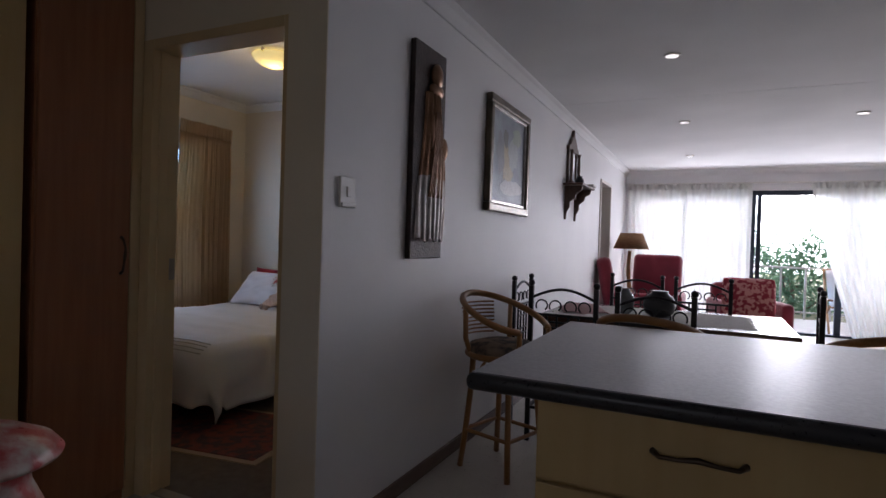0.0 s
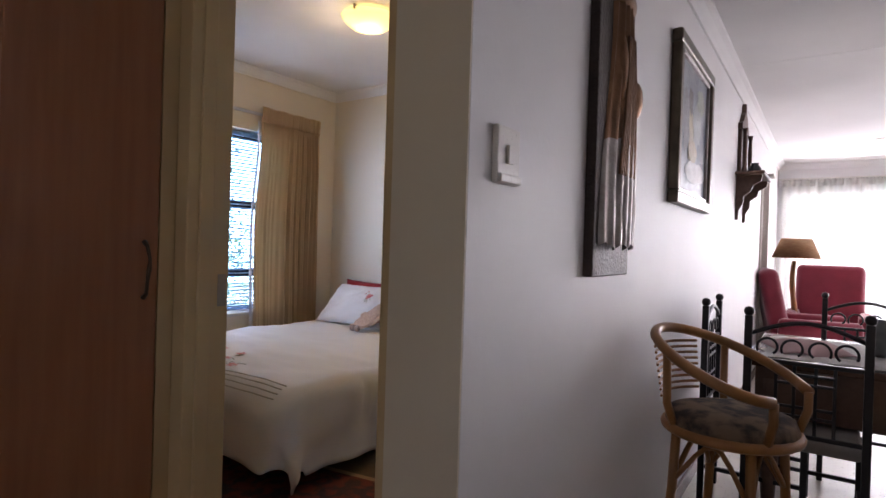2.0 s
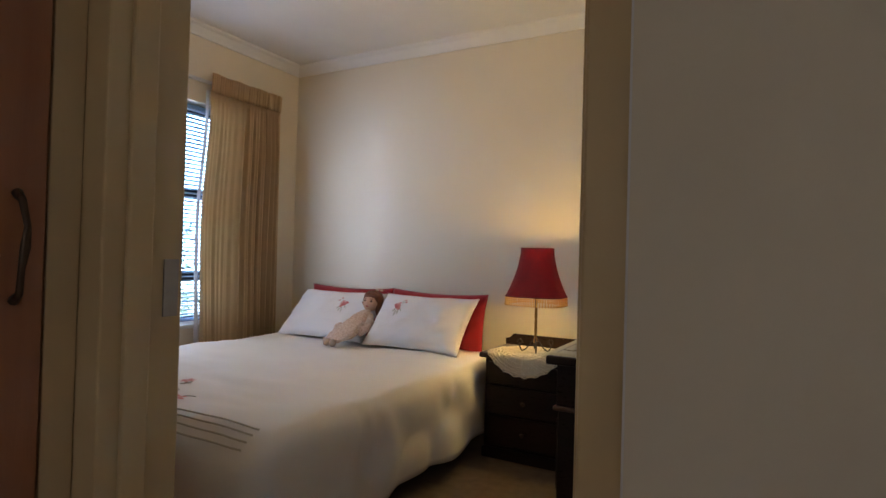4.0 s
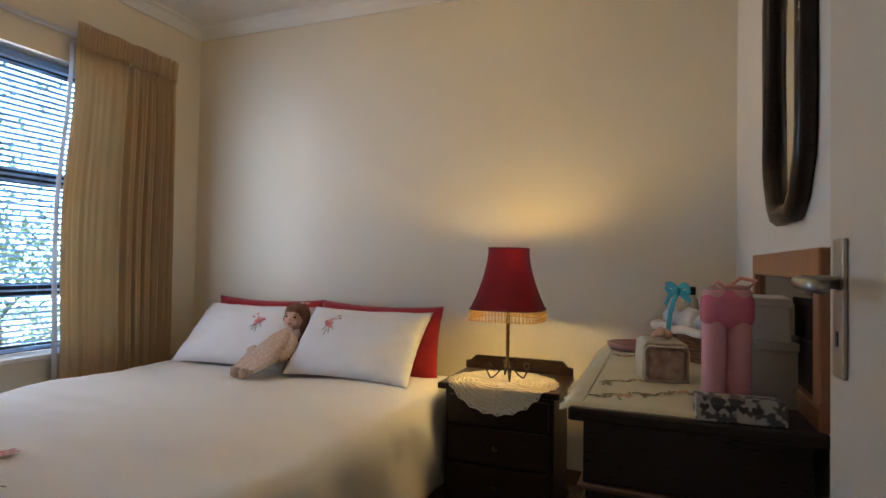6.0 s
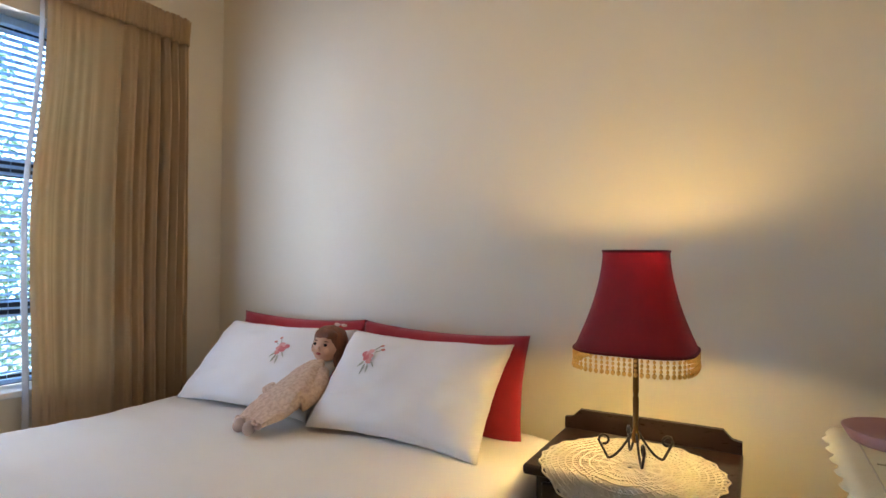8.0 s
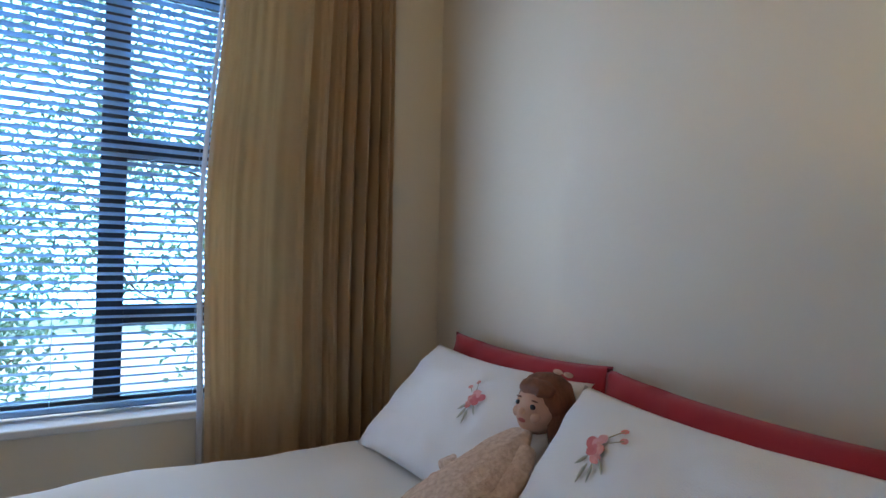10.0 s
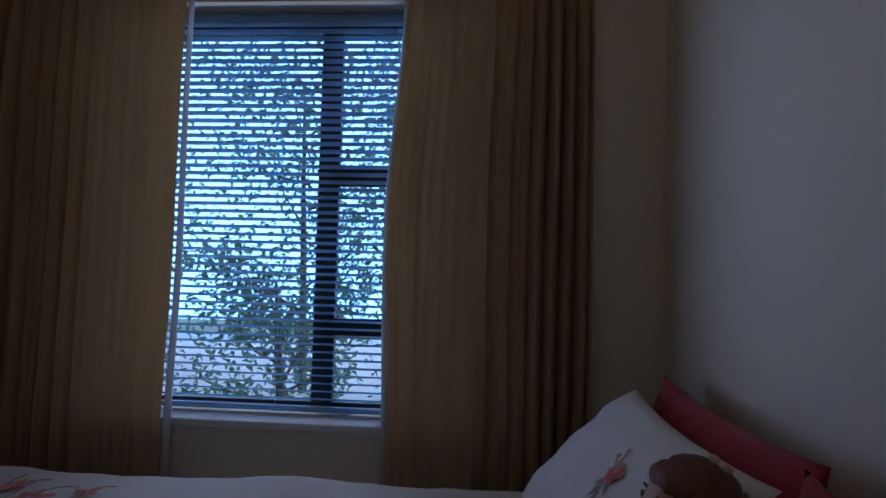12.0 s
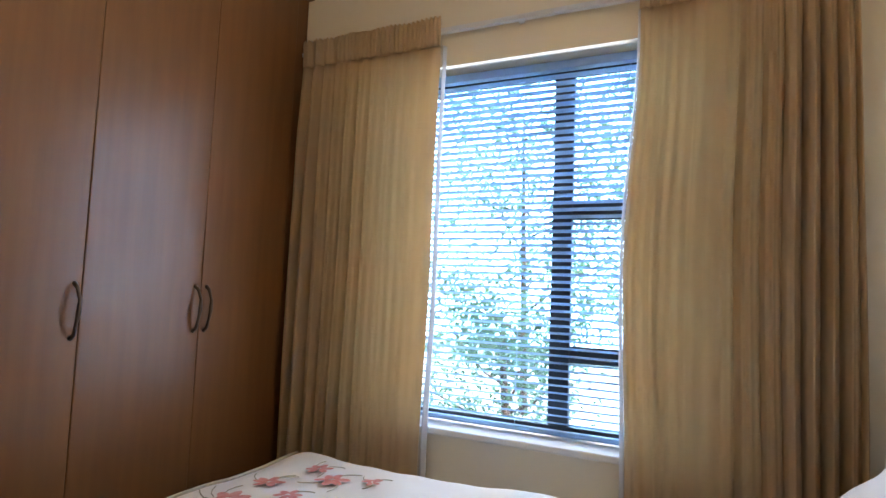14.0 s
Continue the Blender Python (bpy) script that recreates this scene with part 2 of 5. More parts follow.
box(4.2, 4.6, 9.6, 9.8, 0, 2.12, bm=bm)
setting("wall_sliding_doors", bm, WALL_LIV, "white wall above the glass sliding doors", "wall")
bm = box(-3.4, -3.2, 6.9, 9.8, 0, 2.72)
box(-3.2, -1.49, 9.6, 9.8, 0, 2.72, bm=bm)
box(-3.2, -1.49, 6.9, 7.0, 0, 2.72, bm=bm)
setting("wall_far_room", bm, WALL_LIV, "plain wall of the room beyond the doorway", "wall")


def cornice(name, points, z, label):
    """A coved cornice along the walls; points run round the room, the room on the left."""
    prof = [(0.0, -0.075), (0.012, -0.075), (0.022, -0.055), (0.045, -0.025), (0.068, -0.012), (0.072, 0.0)]
    bm = bmesh.new()
    n = len(points)
    rings = []
    for i, p in enumerate(points):
        p = Vector((*p, 0))
        a = (p - Vector((*points[i - 1], 0))).normalized() if i else None
        b = (Vector((*points[i + 1], 0)) - p).normalized() if i < n - 1 else None
        na = Vector((-a.y, a.x, 0)) if a else None
        nb = Vector((-b.y, b.x, 0)) if b else None
        d = (na + nb) / (1 + na.dot(nb)) if a and b else (na or nb)
        rings.append([bm.verts.new(p + d * o + Vector((0, 0, z + h))) for o, h in prof])
    for a, b in zip(rings, rings[1:]):
        for k in range(len(prof) - 1):
            bm.faces.new((a[k], b[k], b[k + 1], a[k + 1]))
    bmesh.ops.recalc_face_normals(bm, faces=bm.faces[:])
    return setting(name, bm, CEIL, label, "cornice")


cornice("trim_cornice_bedroom", [(-4.70, 2.2), (-4.70, 1.83), (-1.49, 1.83), (-1.49, 4.62), (-4.70, 4.62), (-4.70, 2.2)], 2.62, "white coved cornice round the bedroom ceiling")
cornice("trim_cornice_living", [(4.4, 9.6), (-1.302, 9.6), (-1.302, 1.72)], 2.44, "white coved cornice along the living room ceiling")
bm = box(-1.302, -1.287, 1.74, 7.25, 0, 0.075, 0.003)
setting("baseboard_living", bm, SKIRT, "dark stained wooden skirting board", "skirting")
bm = box(-4.69, -1.53, 4.606, 4.62, 0, 0.07, 0.003)
box(-1.505, -1.49, 2.7, 4.60, 0, 0.07, 0.003, bm=bm)
setting("baseboard_bedroom", bm, SKIRT, "dark stained bedroom skirting board", "skirting")

# ---- doorway ----
fr = tagged(new("door_frame"), "beige painted steel door frame", "door frame", kind="structure")
for nm, b in (("jamb", (-2.362, -2.290, 1.694, 1.838, 0, 2.075)), ("jamb", (-1.535, -1.488, 1.694, 1.838, 0, 2.075)), ("head", (-2.290, -1.535, 1.695, 1.837, 2.03, 2.075)),
              ("stop", (-2.292, -2.280, 1.73, 1.775, 0, 2.03)), ("stop", (-1.547, -1.533, 1.73, 1.785, 0, 2.03))):
    part(nm, box(*b, 0.004), FRAME_PAINT, fr)
part("strike_plate", box(-2.2915, -2.287, 1.800, 1.828, 0.985, 1.085, 0.001), STEEL, fr, "worn steel strike plate")
setting("trim_threshold", box(-2.31, -1.55, 1.73, 1.79, -0.002, 0.008, 0.003), GROUT, "pale stone threshold strip under the door", "threshold")

door = thing("bedroom_door", "white painted flush door standing open into the bedroom", "door", (-1.532, 1.842, 0.008), 1.6)
part("leaf", box(-0.04, 0.0, 0.0, 0.83, 0, 2.02, 0.003), DOOR_PAINT, door)
for side in (-1, 1):
    x = -0.04 if side < 0 else 0.0
    pl = part("handle_plate", box(min(x, x + side * 0.006), max(x, x + side * 0.006), 0.755, 0.797, 0.945, 1.125, 0.002), STEEL, door, "satin steel lever plate")
    bm = tube([(x, 0.777, 1.068), (x + side * 0.05, 0.777, 1.068)], 0.009, 10)
    tube([(x + side * 0.047, 0.779, 1.068), (x + side * 0.055, 0.755, 1.068), (x + side * 0.055, 0.705, 1.066), (x + side * 0.052, 0.665, 1.064)], 0.0085, 10, bm)
    part("lever", bm, STEEL, pl, "", True)
    part("keyhole", box(min(x, x + side * 0.0075), max(x, x + side * 0.0075), 0.772, 0.782, 0.985, 1.005, 0.001), EDGE, pl)
for z in (0.25, 1.75):
    part("hinge", tube([(0.004, -0.004, z), (0.004, -0.004, z + 0.09)], 0.006, 8), STEEL, door)

# ---- bedroom window ----
win = tagged(new("window_1"), "dark aluminium window with a large fixed pane", "window", kind="structure")
WX0, WX1 = -4.885, -4.845
for nm, y0, y1, z0, z1 in (("frame", 2.45, 4.05, 0.575, 0.635), ("frame", 2.45, 4.05, 2.052, 2.103), ("frame", 2.452, 2.51, 0.635, 2.052), ("frame", 3.99, 4.048, 0.635, 2.052), ("mullion", 3.365, 3.447, 0.635, 2.052),
                           ("transom", 3.447, 3.99, 1.455, 1.525), ("transom", 3.447, 3.99, 0.885, 0.95)):
    part(nm, box(WX0, WX1, y0, y1, z0, z1, 0.004), ALU, win)
for y0, y1, z0, z1 in ((2.51, 3.365, 0.635, 2.052), (3.447, 3.99, 1.525, 2.052), (3.447, 3.99, 0.95, 1.455), (3.447, 3.99, 0.635, 0.885)):
    p = part("pane", box(-4.868, -4.864, y0, y1, z0, z1), GLASS, win)
    p.visible_shadow = False
setting("window_sill", box(-4.842, -4.675, 2.452, 4.048, 0.571, 0.598, 0.006), mat("sill_paint", (0.74, 0.73, 0.71), 0.4, scale=5, fine=60, bump=0.05), "white painted plaster window sill", "sill")
blind = thing("venetian_blind", "venetian blind tinted with blue daylight, lowered with open slats", "blind", (-4.80, 3.25, 0.61))
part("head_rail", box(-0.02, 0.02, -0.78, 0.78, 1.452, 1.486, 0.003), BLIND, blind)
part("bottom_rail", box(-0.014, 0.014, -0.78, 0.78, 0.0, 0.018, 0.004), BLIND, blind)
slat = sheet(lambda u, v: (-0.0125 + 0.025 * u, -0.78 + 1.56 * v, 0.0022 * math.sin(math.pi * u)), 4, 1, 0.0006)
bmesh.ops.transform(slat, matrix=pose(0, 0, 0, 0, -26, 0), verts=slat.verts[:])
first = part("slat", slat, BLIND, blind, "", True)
first.location.z = 0.045
N_SLATS = 49
for i in range(1, N_SLATS):
    s = new("slat", first.data)
    s.parent = blind
    s.location.z = 0.045 + 0.0288 * i
for y in (-0.42, 0.0, 0.42):
    part("ladder_cord", tube([(0.0135, y, 0.015), (0.0135, y, 1.455)], 0.0012, 5), BLIND, blind)
rail = thing("curtain_rail", "white curtain rail above the window", "curtain rail", (-4.665, 3.26, 2.245))
part("track", box(-0.012, 0.012, -1.08, 1.10, -0.011, 0.011, 0.004), LINER, rail)
for y in (-1.0, 0.0, 1.0):
    part("bracket", box(-0.036, -0.010, y - 0.012, y + 0.012, -0.008, 0.012, 0.002), LINER, rail)


def curtain(label, y0, y1, top, bottom, near, edge_top, edge_low, seed, cloth, x):
    """Window-side edge at u = 0; near is +1 where that edge has the smaller y. Broad soft waves by the window, tight deep folds at the stack."""
    c = thing("curtain", label, "curtain", (x, (y0 + y1) / 2, bottom), 0, "bedroom curtains")
    half, h = (y1 - y0) / 2, top - bottom
    rnd = random.Random(seed)
    ph = [rnd.uniform(0, 6.28) for _ in range(6)]

    def phase(u):
        return 2 * math.pi * (5.2 * u + 7.5 * max(0.0, u - 0.42) ** 1.3 + 0.22 * math.sin(7.3 * u + ph[1])) + ph[0]

    def surf(u, v):
        loose = 1 - v
        w = phase(u) + 0.28 * math.sin(2.2 * v + ph[1] + 3 * u)
        ridge = 2 * abs(math.sin(0.5 * w)) ** 0.75 - 1
        deep = (0.009 + 0.034 * min(1.0, max(0.0, (u - 0.38) / 0.25))) * (0.8 + 0.35 * math.sin(15 * u + ph[5]))
        fine = 0.0035 * math.sin(3.1 * w + ph[2]) + 0.0025 * math.sin(47 * u + 2.5 * v + ph[3])
        gather = 0.40 + 0.60 * min(1.0, loose / 0.16)
        fx = (deep * ridge * gather + fine) * (1 + 0.25 * loose * math.sin(5 * u + ph[4]))
        s = min(1.0, max(0.0, loose / 0.42))
        s = s * s * (3 - 2 * s)
        lead = edge_top * (1 - s) + edge_low * s + 0.006 * math.sin(9 * v)
        yy = -half + 2 * half * u + lead * (1 - u) ** 1.5 + 0.006 * math.sin(6 * v + 11 * u) * loose
        return (fx + 0.010 * math.sin(4 * v + ph[5]) * loose, near * yy, h * 0.95 * v)
    part("drop", sheet(surf, 230, 34, 0.003), cloth, c, "", True)

    def head(u, v):
        p = surf(u, 1.0)
        pencil = math.sin(2 * math.pi * 34 * u + 1.3 * math.sin(9 * u))
        return (p[0] * (1 - 0.6 * v) + 0.004 * pencil + 0.010 * v + 0.004, p[1], h * (0.945 + 0.055 * v) + 0.004 * math.sin(2 * math.pi * 34 * u + 1) * v + 0.003 * math.sin(23 * u) * v)
    part("pleated_heading", sheet(head, 220, 6, 0.004), cloth, c, "", True)

    def edge(u, v):
        q = surf(0, v)
        return (q[0] - 0.012 - 0.02 * u, q[1] - near * (0.004 + 0.020 * u * (0.4 + 0.6 * (1 - v))), q[2])
    part("liner", sheet(edge, 4, 30, 0.002), LINER, c, "thin white curtain lining", True)
    return c


curtain("beige pleated curtain drawn to the wardrobe side of the window", 2.215, 2.90, 2.285, 0.06, -1, -0.035, -0.016, 3, CURTAIN, -4.63)
curtain("beige pleated curtain drawn towards the bed head corner", 3.69, 4.36, 2.30, 0.06, 1, 0.028, -0.010, 8, CURTAIN, -4.63)

# ---- wardrobe ----
wd = thing("wardrobe", "built-in maple veneer wardrobe with closed doors", "wardrobe", (-4.70, 1.83, 0))
part("body", box(0.002, 1.455, 0.002, 0.335, 0, 2.545), WARDROBE, wd)
for i in range(3):
    x0, x1 = 0.097 + 0.452 * i, 0.547 + 0.452 * i
    d = part("door", box(x0, x1, 0.337, 0.357, 0.06, 2.53, 0.003), WARDROBE, wd)
    hx = x1 - 0.024 if i == 0 else x0 + 0.024 if i == 1 else x0 + 0.022
    bm = tube([(hx, 0.355, 1.00), (hx, 0.372, 1.012), (hx + 0.003, 0.386, 1.05), (hx, 0.389, 1.085), (hx - 0.003, 0.386, 1.12), (hx, 0.372, 1.158), (hx, 0.355, 1.17)], 0.0065, 8, None, False, [1.3, 0.9, 0.8, 1.2, 0.8, 0.9, 1.3])
    part("handle", bm, BRONZE, d, "dark bronze bow handle", True).location.z = -0.04
part("top_moulding", box(0.002, 1.46, 0.32, 0.375, 2.53, 2.56, 0.008), WARDROBE, wd)

# ---- bed ----
BX0, BX1, BY0, BY1, BT = -4.37, -2.80, 2.61, 4.57, 0.50
bed = thing("bed", "double bed made up with a cream duvet", "bed", (0, 0, 0))
VAL = mat("cream_valance_cloth", (0.66, 0.60, 0.50), 0.9, fine=400, bump=0.3)
part("base", box(BX0 + 0.03, BX1 - 0.03, BY0 + 0.03, BY1, 0.08, 0.27, 0.02), VAL, bed, "cream cloth valance round the bed base")
part("mattress", box(BX0 + 0.02, BX1 - 0.02, BY0 + 0.02, BY1, 0.27, 0.485, 0.05, None, 4), LINEN, bed)
for x in (BX0 + 0.12, BX1 - 0.12):
    for y in (BY0 + 0.12, BY1 - 0.12):
        part("leg", lathe([(0.03, 0.0), (0.035, 0.02), (0.03, 0.085)], 12, None, (x, y, 0)), DARKWOOD, bed)


def duvet_surface(u, v):
    """u across the bed, v from the head to the foot; past the edges it hangs, with folds."""
    hang = 0.455
    su, sv = (u - 0.5) * (1.57 + 2 * hang), v * (1.87 + hang)
    hw, length = 0.785, 1.87
    ox = max(0.0, abs(su) - hw)
    oy = max(0.0, sv - length)

    def bend(o, r):
        if o <= 0:
            return 0.0, 0.0
        a = min(o / r, math.pi / 2)
        return r * math.sin(a), r * (1 - math.cos(a)) + max(0.0, o - r * math.pi / 2)
    o = math.hypot(ox, oy)
    nx, ny = (ox / o, oy / o) if o > 0 else (0.0, 0.0)
    out, drop = bend(o * (1 - 0.16 * 2 * nx * ny), 0.075 + 0.07 * ny * ny)
    dx, dy = (drop if nx > 0 else 0.0), (drop if ny > 0 else 0.0)
    x = math.copysign(min(abs(su), hw) + out * nx, su) + (BX0 + BX1) / 2
    y = (BY0 + 1.87 - 0.04) - min(sv, length) - out * ny
    k = min(1.0, drop / 0.25)
    wav = noise.noise(Vector((su * 2.2, sv * 2.2, 1.7)))
    fin = noise.noise(Vector((su * 6, sv * 6, 4.1)))
    fold = k * (0.026 * math.sin(9 * (sv - su) + 2 * wav) + 0.022) + min(1.0, k * 2) * 0.016 * math.sin(15 * sv + 5 * wav + 2 * su)
    x += math.copysign(nx * fold, su)
    y -= ny * fold
    z = BT + 0.012 - drop + (1 - k) * (0.006 * math.sin(5 * sv + 8 * su + 5 * wav) * max(0.0, abs(su) - 0.35) + 0.014 * wav + 0.006 * fin + 0.004 * noise.noise(Vector((su * 3, sv * 11, 8))))
    return (x, y, z)


part("duvet", sheet(duvet_surface, 96, 92, 0.012), DUVET, bed, "cream duvet hanging loosely over the sides", True)
STRIPE = mat("silvery_embroidery", (0.50, 0.45, 0.36), 0.7, fine=300)
PINK = mat("rose_embroidery", (0.62, 0.16, 0.15), 0.8, second=(0.70, 0.36, 0.32), scale=60, fine=300)
STEM = mat("olive_embroidery", (0.34, 0.30, 0.20), 0.8, scale=40, fine=300)


def on_duvet(u, v, up=0.009):
    p = Vector(duvet_surface(u, v))
    a, b = Vector(duvet_surface(u + 0.004, v)), Vector(duvet_surface(u, v + 0.004))
    n = (b - p).cross(a - p).normalized()
    if n.z < -0.1:
        n = -n
    return p + n * up


for i in range(4):
    v = 0.822 + 0.012 * i
    part("stitched_band", tube([on_duvet(0.19 + 0.62 * k / 40, v, 0.007) for k in range(41)], 0.0035, 5), STRIPE, bed)


def flower(place, r, seed, parent, name="embroidered_flower", petals=None):
    """Petals and leaves of thread on a surface; place(a, b) gives a point at a, b metres from the middle."""
    rnd = random.Random(seed)
    bm = bmesh.new()
    for ring, n in ((1.0, 6), (0.55, 5)):
        for k in range(n):
            a = 2 * math.pi * k / n + rnd.uniform(-0.3, 0.3)
            c = [(ring * r * 0.62 * math.cos(a), ring * r * 0.62 * math.sin(a))]
            pts = []
            for j in range(8):
                b = 2 * math.pi * j / 8
                lx, ly = 0.46 * r * ring * math.cos(b), 0.27 * r * ring * math.sin(b)
                pts.append(bm.verts.new(place(c[0][0] + lx * math.cos(a) - ly * math.sin(a), c[0][1] + lx * math.sin(a) + ly * math.cos(a)) + Vector((0, 0, 0.002 * (1.3 - ring)))))
            bm.faces.new(pts)
    bmesh.ops.recalc_face_normals(bm, faces=bm.faces[:])
    f = part(name, bm, petals or PINK, parent)
    for k in range(3):
        a = rnd.uniform(0, 6.28)
        part("stem", tube([place(s * r * math.cos(a + 0.5 * s), s * r * math.sin(a + 0.5 * s)) for s in (0.8, 1.2, 1.6, 1.9)], 0.0016, 5), STEM, f)
    return f


for i, (u, v, r) in enumerate(((0.235, 0.74, 0.045), (0.27, 0.69, 0.055), (0.315, 0.76, 0.05), (0.345, 0.70, 0.04), (0.39, 0.755, 0.06), (0.42, 0.69, 0.04), (0.46, 0.765, 0.05), (0.53, 0.76, 0.034), (0.245, 0.64, 0.034), (0.59, 0.785, 0.034), (0.51, 0.70, 0.03))):
    flower(lambda a, b, u=u, v=v: on_duvet(u + a / 2.29, v + b / 2.28, 0.008), r, i, bed)


def cushion(name, label, w, h, t, m, cloth, edge=0.0, group=""):
    c = thing(name, label, "pillow", (0, 0, 0), 0, group)
    c.matrix_basis = m

    def surf(side):
        def fn(u, v):
            a, b = 2 * u - 1, 2 * v - 1
            f = (max(0.0, 1 - abs(a) ** 2.6) * max(0.0, 1 - abs(b) ** 2.6)) ** 0.5
            pinch = 1 - 0.05 * (1 - abs(a) ** 2) * abs(b) - 0.0
            px = w / 2 * a * (1 - 0.045 * (1 - b * b))
            pz = h / 2 * b * (1 - 0.06 * (1 - a * a)) * pinch
            return (px, side * t / 2 * f + 0.006 * noise.noise(Vector((a * 3, b * 3, side + w))) * (1 + f) + 0.007 * noise.noise(Vector((a * 2.5 + b * 4, b * 3 - a * 6, side + 3 * w))) * f, pz + h / 2)
        return fn
    bm = sheet(surf(-1), 40, 28)
    sheet(surf(1), 40, 28, 0.0, bm)
    bmesh.ops.remove_doubles(bm, verts=bm.verts[:], dist=0.004)
    bmesh.ops.recalc_face_normals(bm, faces=bm.faces[:])
    part("cushion", bm, cloth, c, "", True)
    if edge:
        part("flange", box(-w / 2 - edge, w / 2 + edge, -0.004, 0.004, -edge * 0.3, h + edge, 0.003), cloth, c)
    return c, surf(-1)


cushion("pillow", "crimson pillow propped against the wall", 0.76, 0.39, 0.11, pose(-4.00, 4.45, 0.48, -10, 0, 0), RED, 0, "crimson pillows")
cushion("pillow", "crimson pillow leaning at the nightstand side", 0.77, 0.395, 0.12, pose(-3.22, 4.37, 0.48, -9, 0, -5), RED, 0, "crimson pillows")


def thread_rose(place, r, seed, parent):
    """A stitched rose: curled petals round a heart, two buds on a stem, and grey-green leaves."""
    rnd = random.Random(seed)
    rose = None
    for k in range(9):
        a = 2.4 * k
        d = r * (0.10 + 0.075 * k)
        cx, cy, pr = d * math.cos(a), d * math.sin(a), r * (0.26 + 0.035 * k)
        bm = bmesh.new()
        bm.faces.new([bm.verts.new(place(cx + pr * (0.95 + 0.12 * rnd.uniform(-1, 1)) * math.cos(b), cy + 0.72 * pr * (0.95 + 0.12 * rnd.uniform(-1, 1)) * math.sin(b)) + Vector((0, -0.0003 * (10 - k), 0))) for b in [2 * math.pi * j / 9 for j in range(9)]])
        if rose is None:
            rose = part("embroidered_rose", bm, DEEPROSE, parent)
        else:
            part("petal", bm, (PALEROSE, PINK, DEEPROSE)[k % 3], rose)
    for dx, dy in ((-1.5, 0.9), (-1.0, 1.5)):
        bm = bmesh.new()
        bm.faces.new([bm.verts.new(place(r * (dx + 0.28 * math.cos(b)), r * (dy + 0.2 * math.sin(b)))) for b in [2 * math.pi * j / 8 for j in range(8)]])
        part("bud", bm, PINK, rose)
        part("stem", tube([place(r * dx * q, r * dy * q) for q in (0.5, 0.75, 1.0)], 0.0011, 5), STEM, rose)
    for dx, dy in ((-0.5, -1.9), (0.3, -2.1), (-1.2, -1.2), (1.1, -1.2)):
        part("leaf", tube([place(r * dx * q, r * dy * q) for q in (0.45, 0.6, 0.8, 1.0)], 0.0035, 5, None, False, [0.3, 1, 0.9, 0.2]), LEAFTHREAD, rose)


DEEPROSE = mat("deep_rose_thread", (0.55, 0.11, 0.12), 0.8, second=(0.66, 0.22, 0.22), scale=60, fine=300)
PALEROSE = mat("pale_rose_thread", (0.78, 0.42, 0.40), 0.8, second=(0.70, 0.30, 0.30), scale=60, fine=300)
LEAFTHREAD = mat("grey_green_thread", (0.50, 0.50, 0.42), 0.8, scale=40, fine=300)
for x, y, h, tilt, rz, nm, fu, fv, flip in ((-3.985, 4.13, 0.44, -45, 1, "white pillow with rose embroidery near the window", 0.66, 0.60, 1), (-3.235, 4.09, 0.425, -40, -2, "white pillow with rose embroidery beside the doll", 0.27, 0.66, -1)):
    c, s = cushion("pillow", nm, 0.745 if flip > 0 else 0.71, h, 0.15, pose(x, y, 0.515, tilt, 0, rz), LINEN, 0, "white pillows")
    thread_rose(lambda a, b, s=s, fu=fu, fv=fv, flip=flip, h=h: Vector(s(fu + flip * a / 0.75, fv + b / h)) + Vector((0, -0.005, 0)), 0.038, int(fu * 50), c)


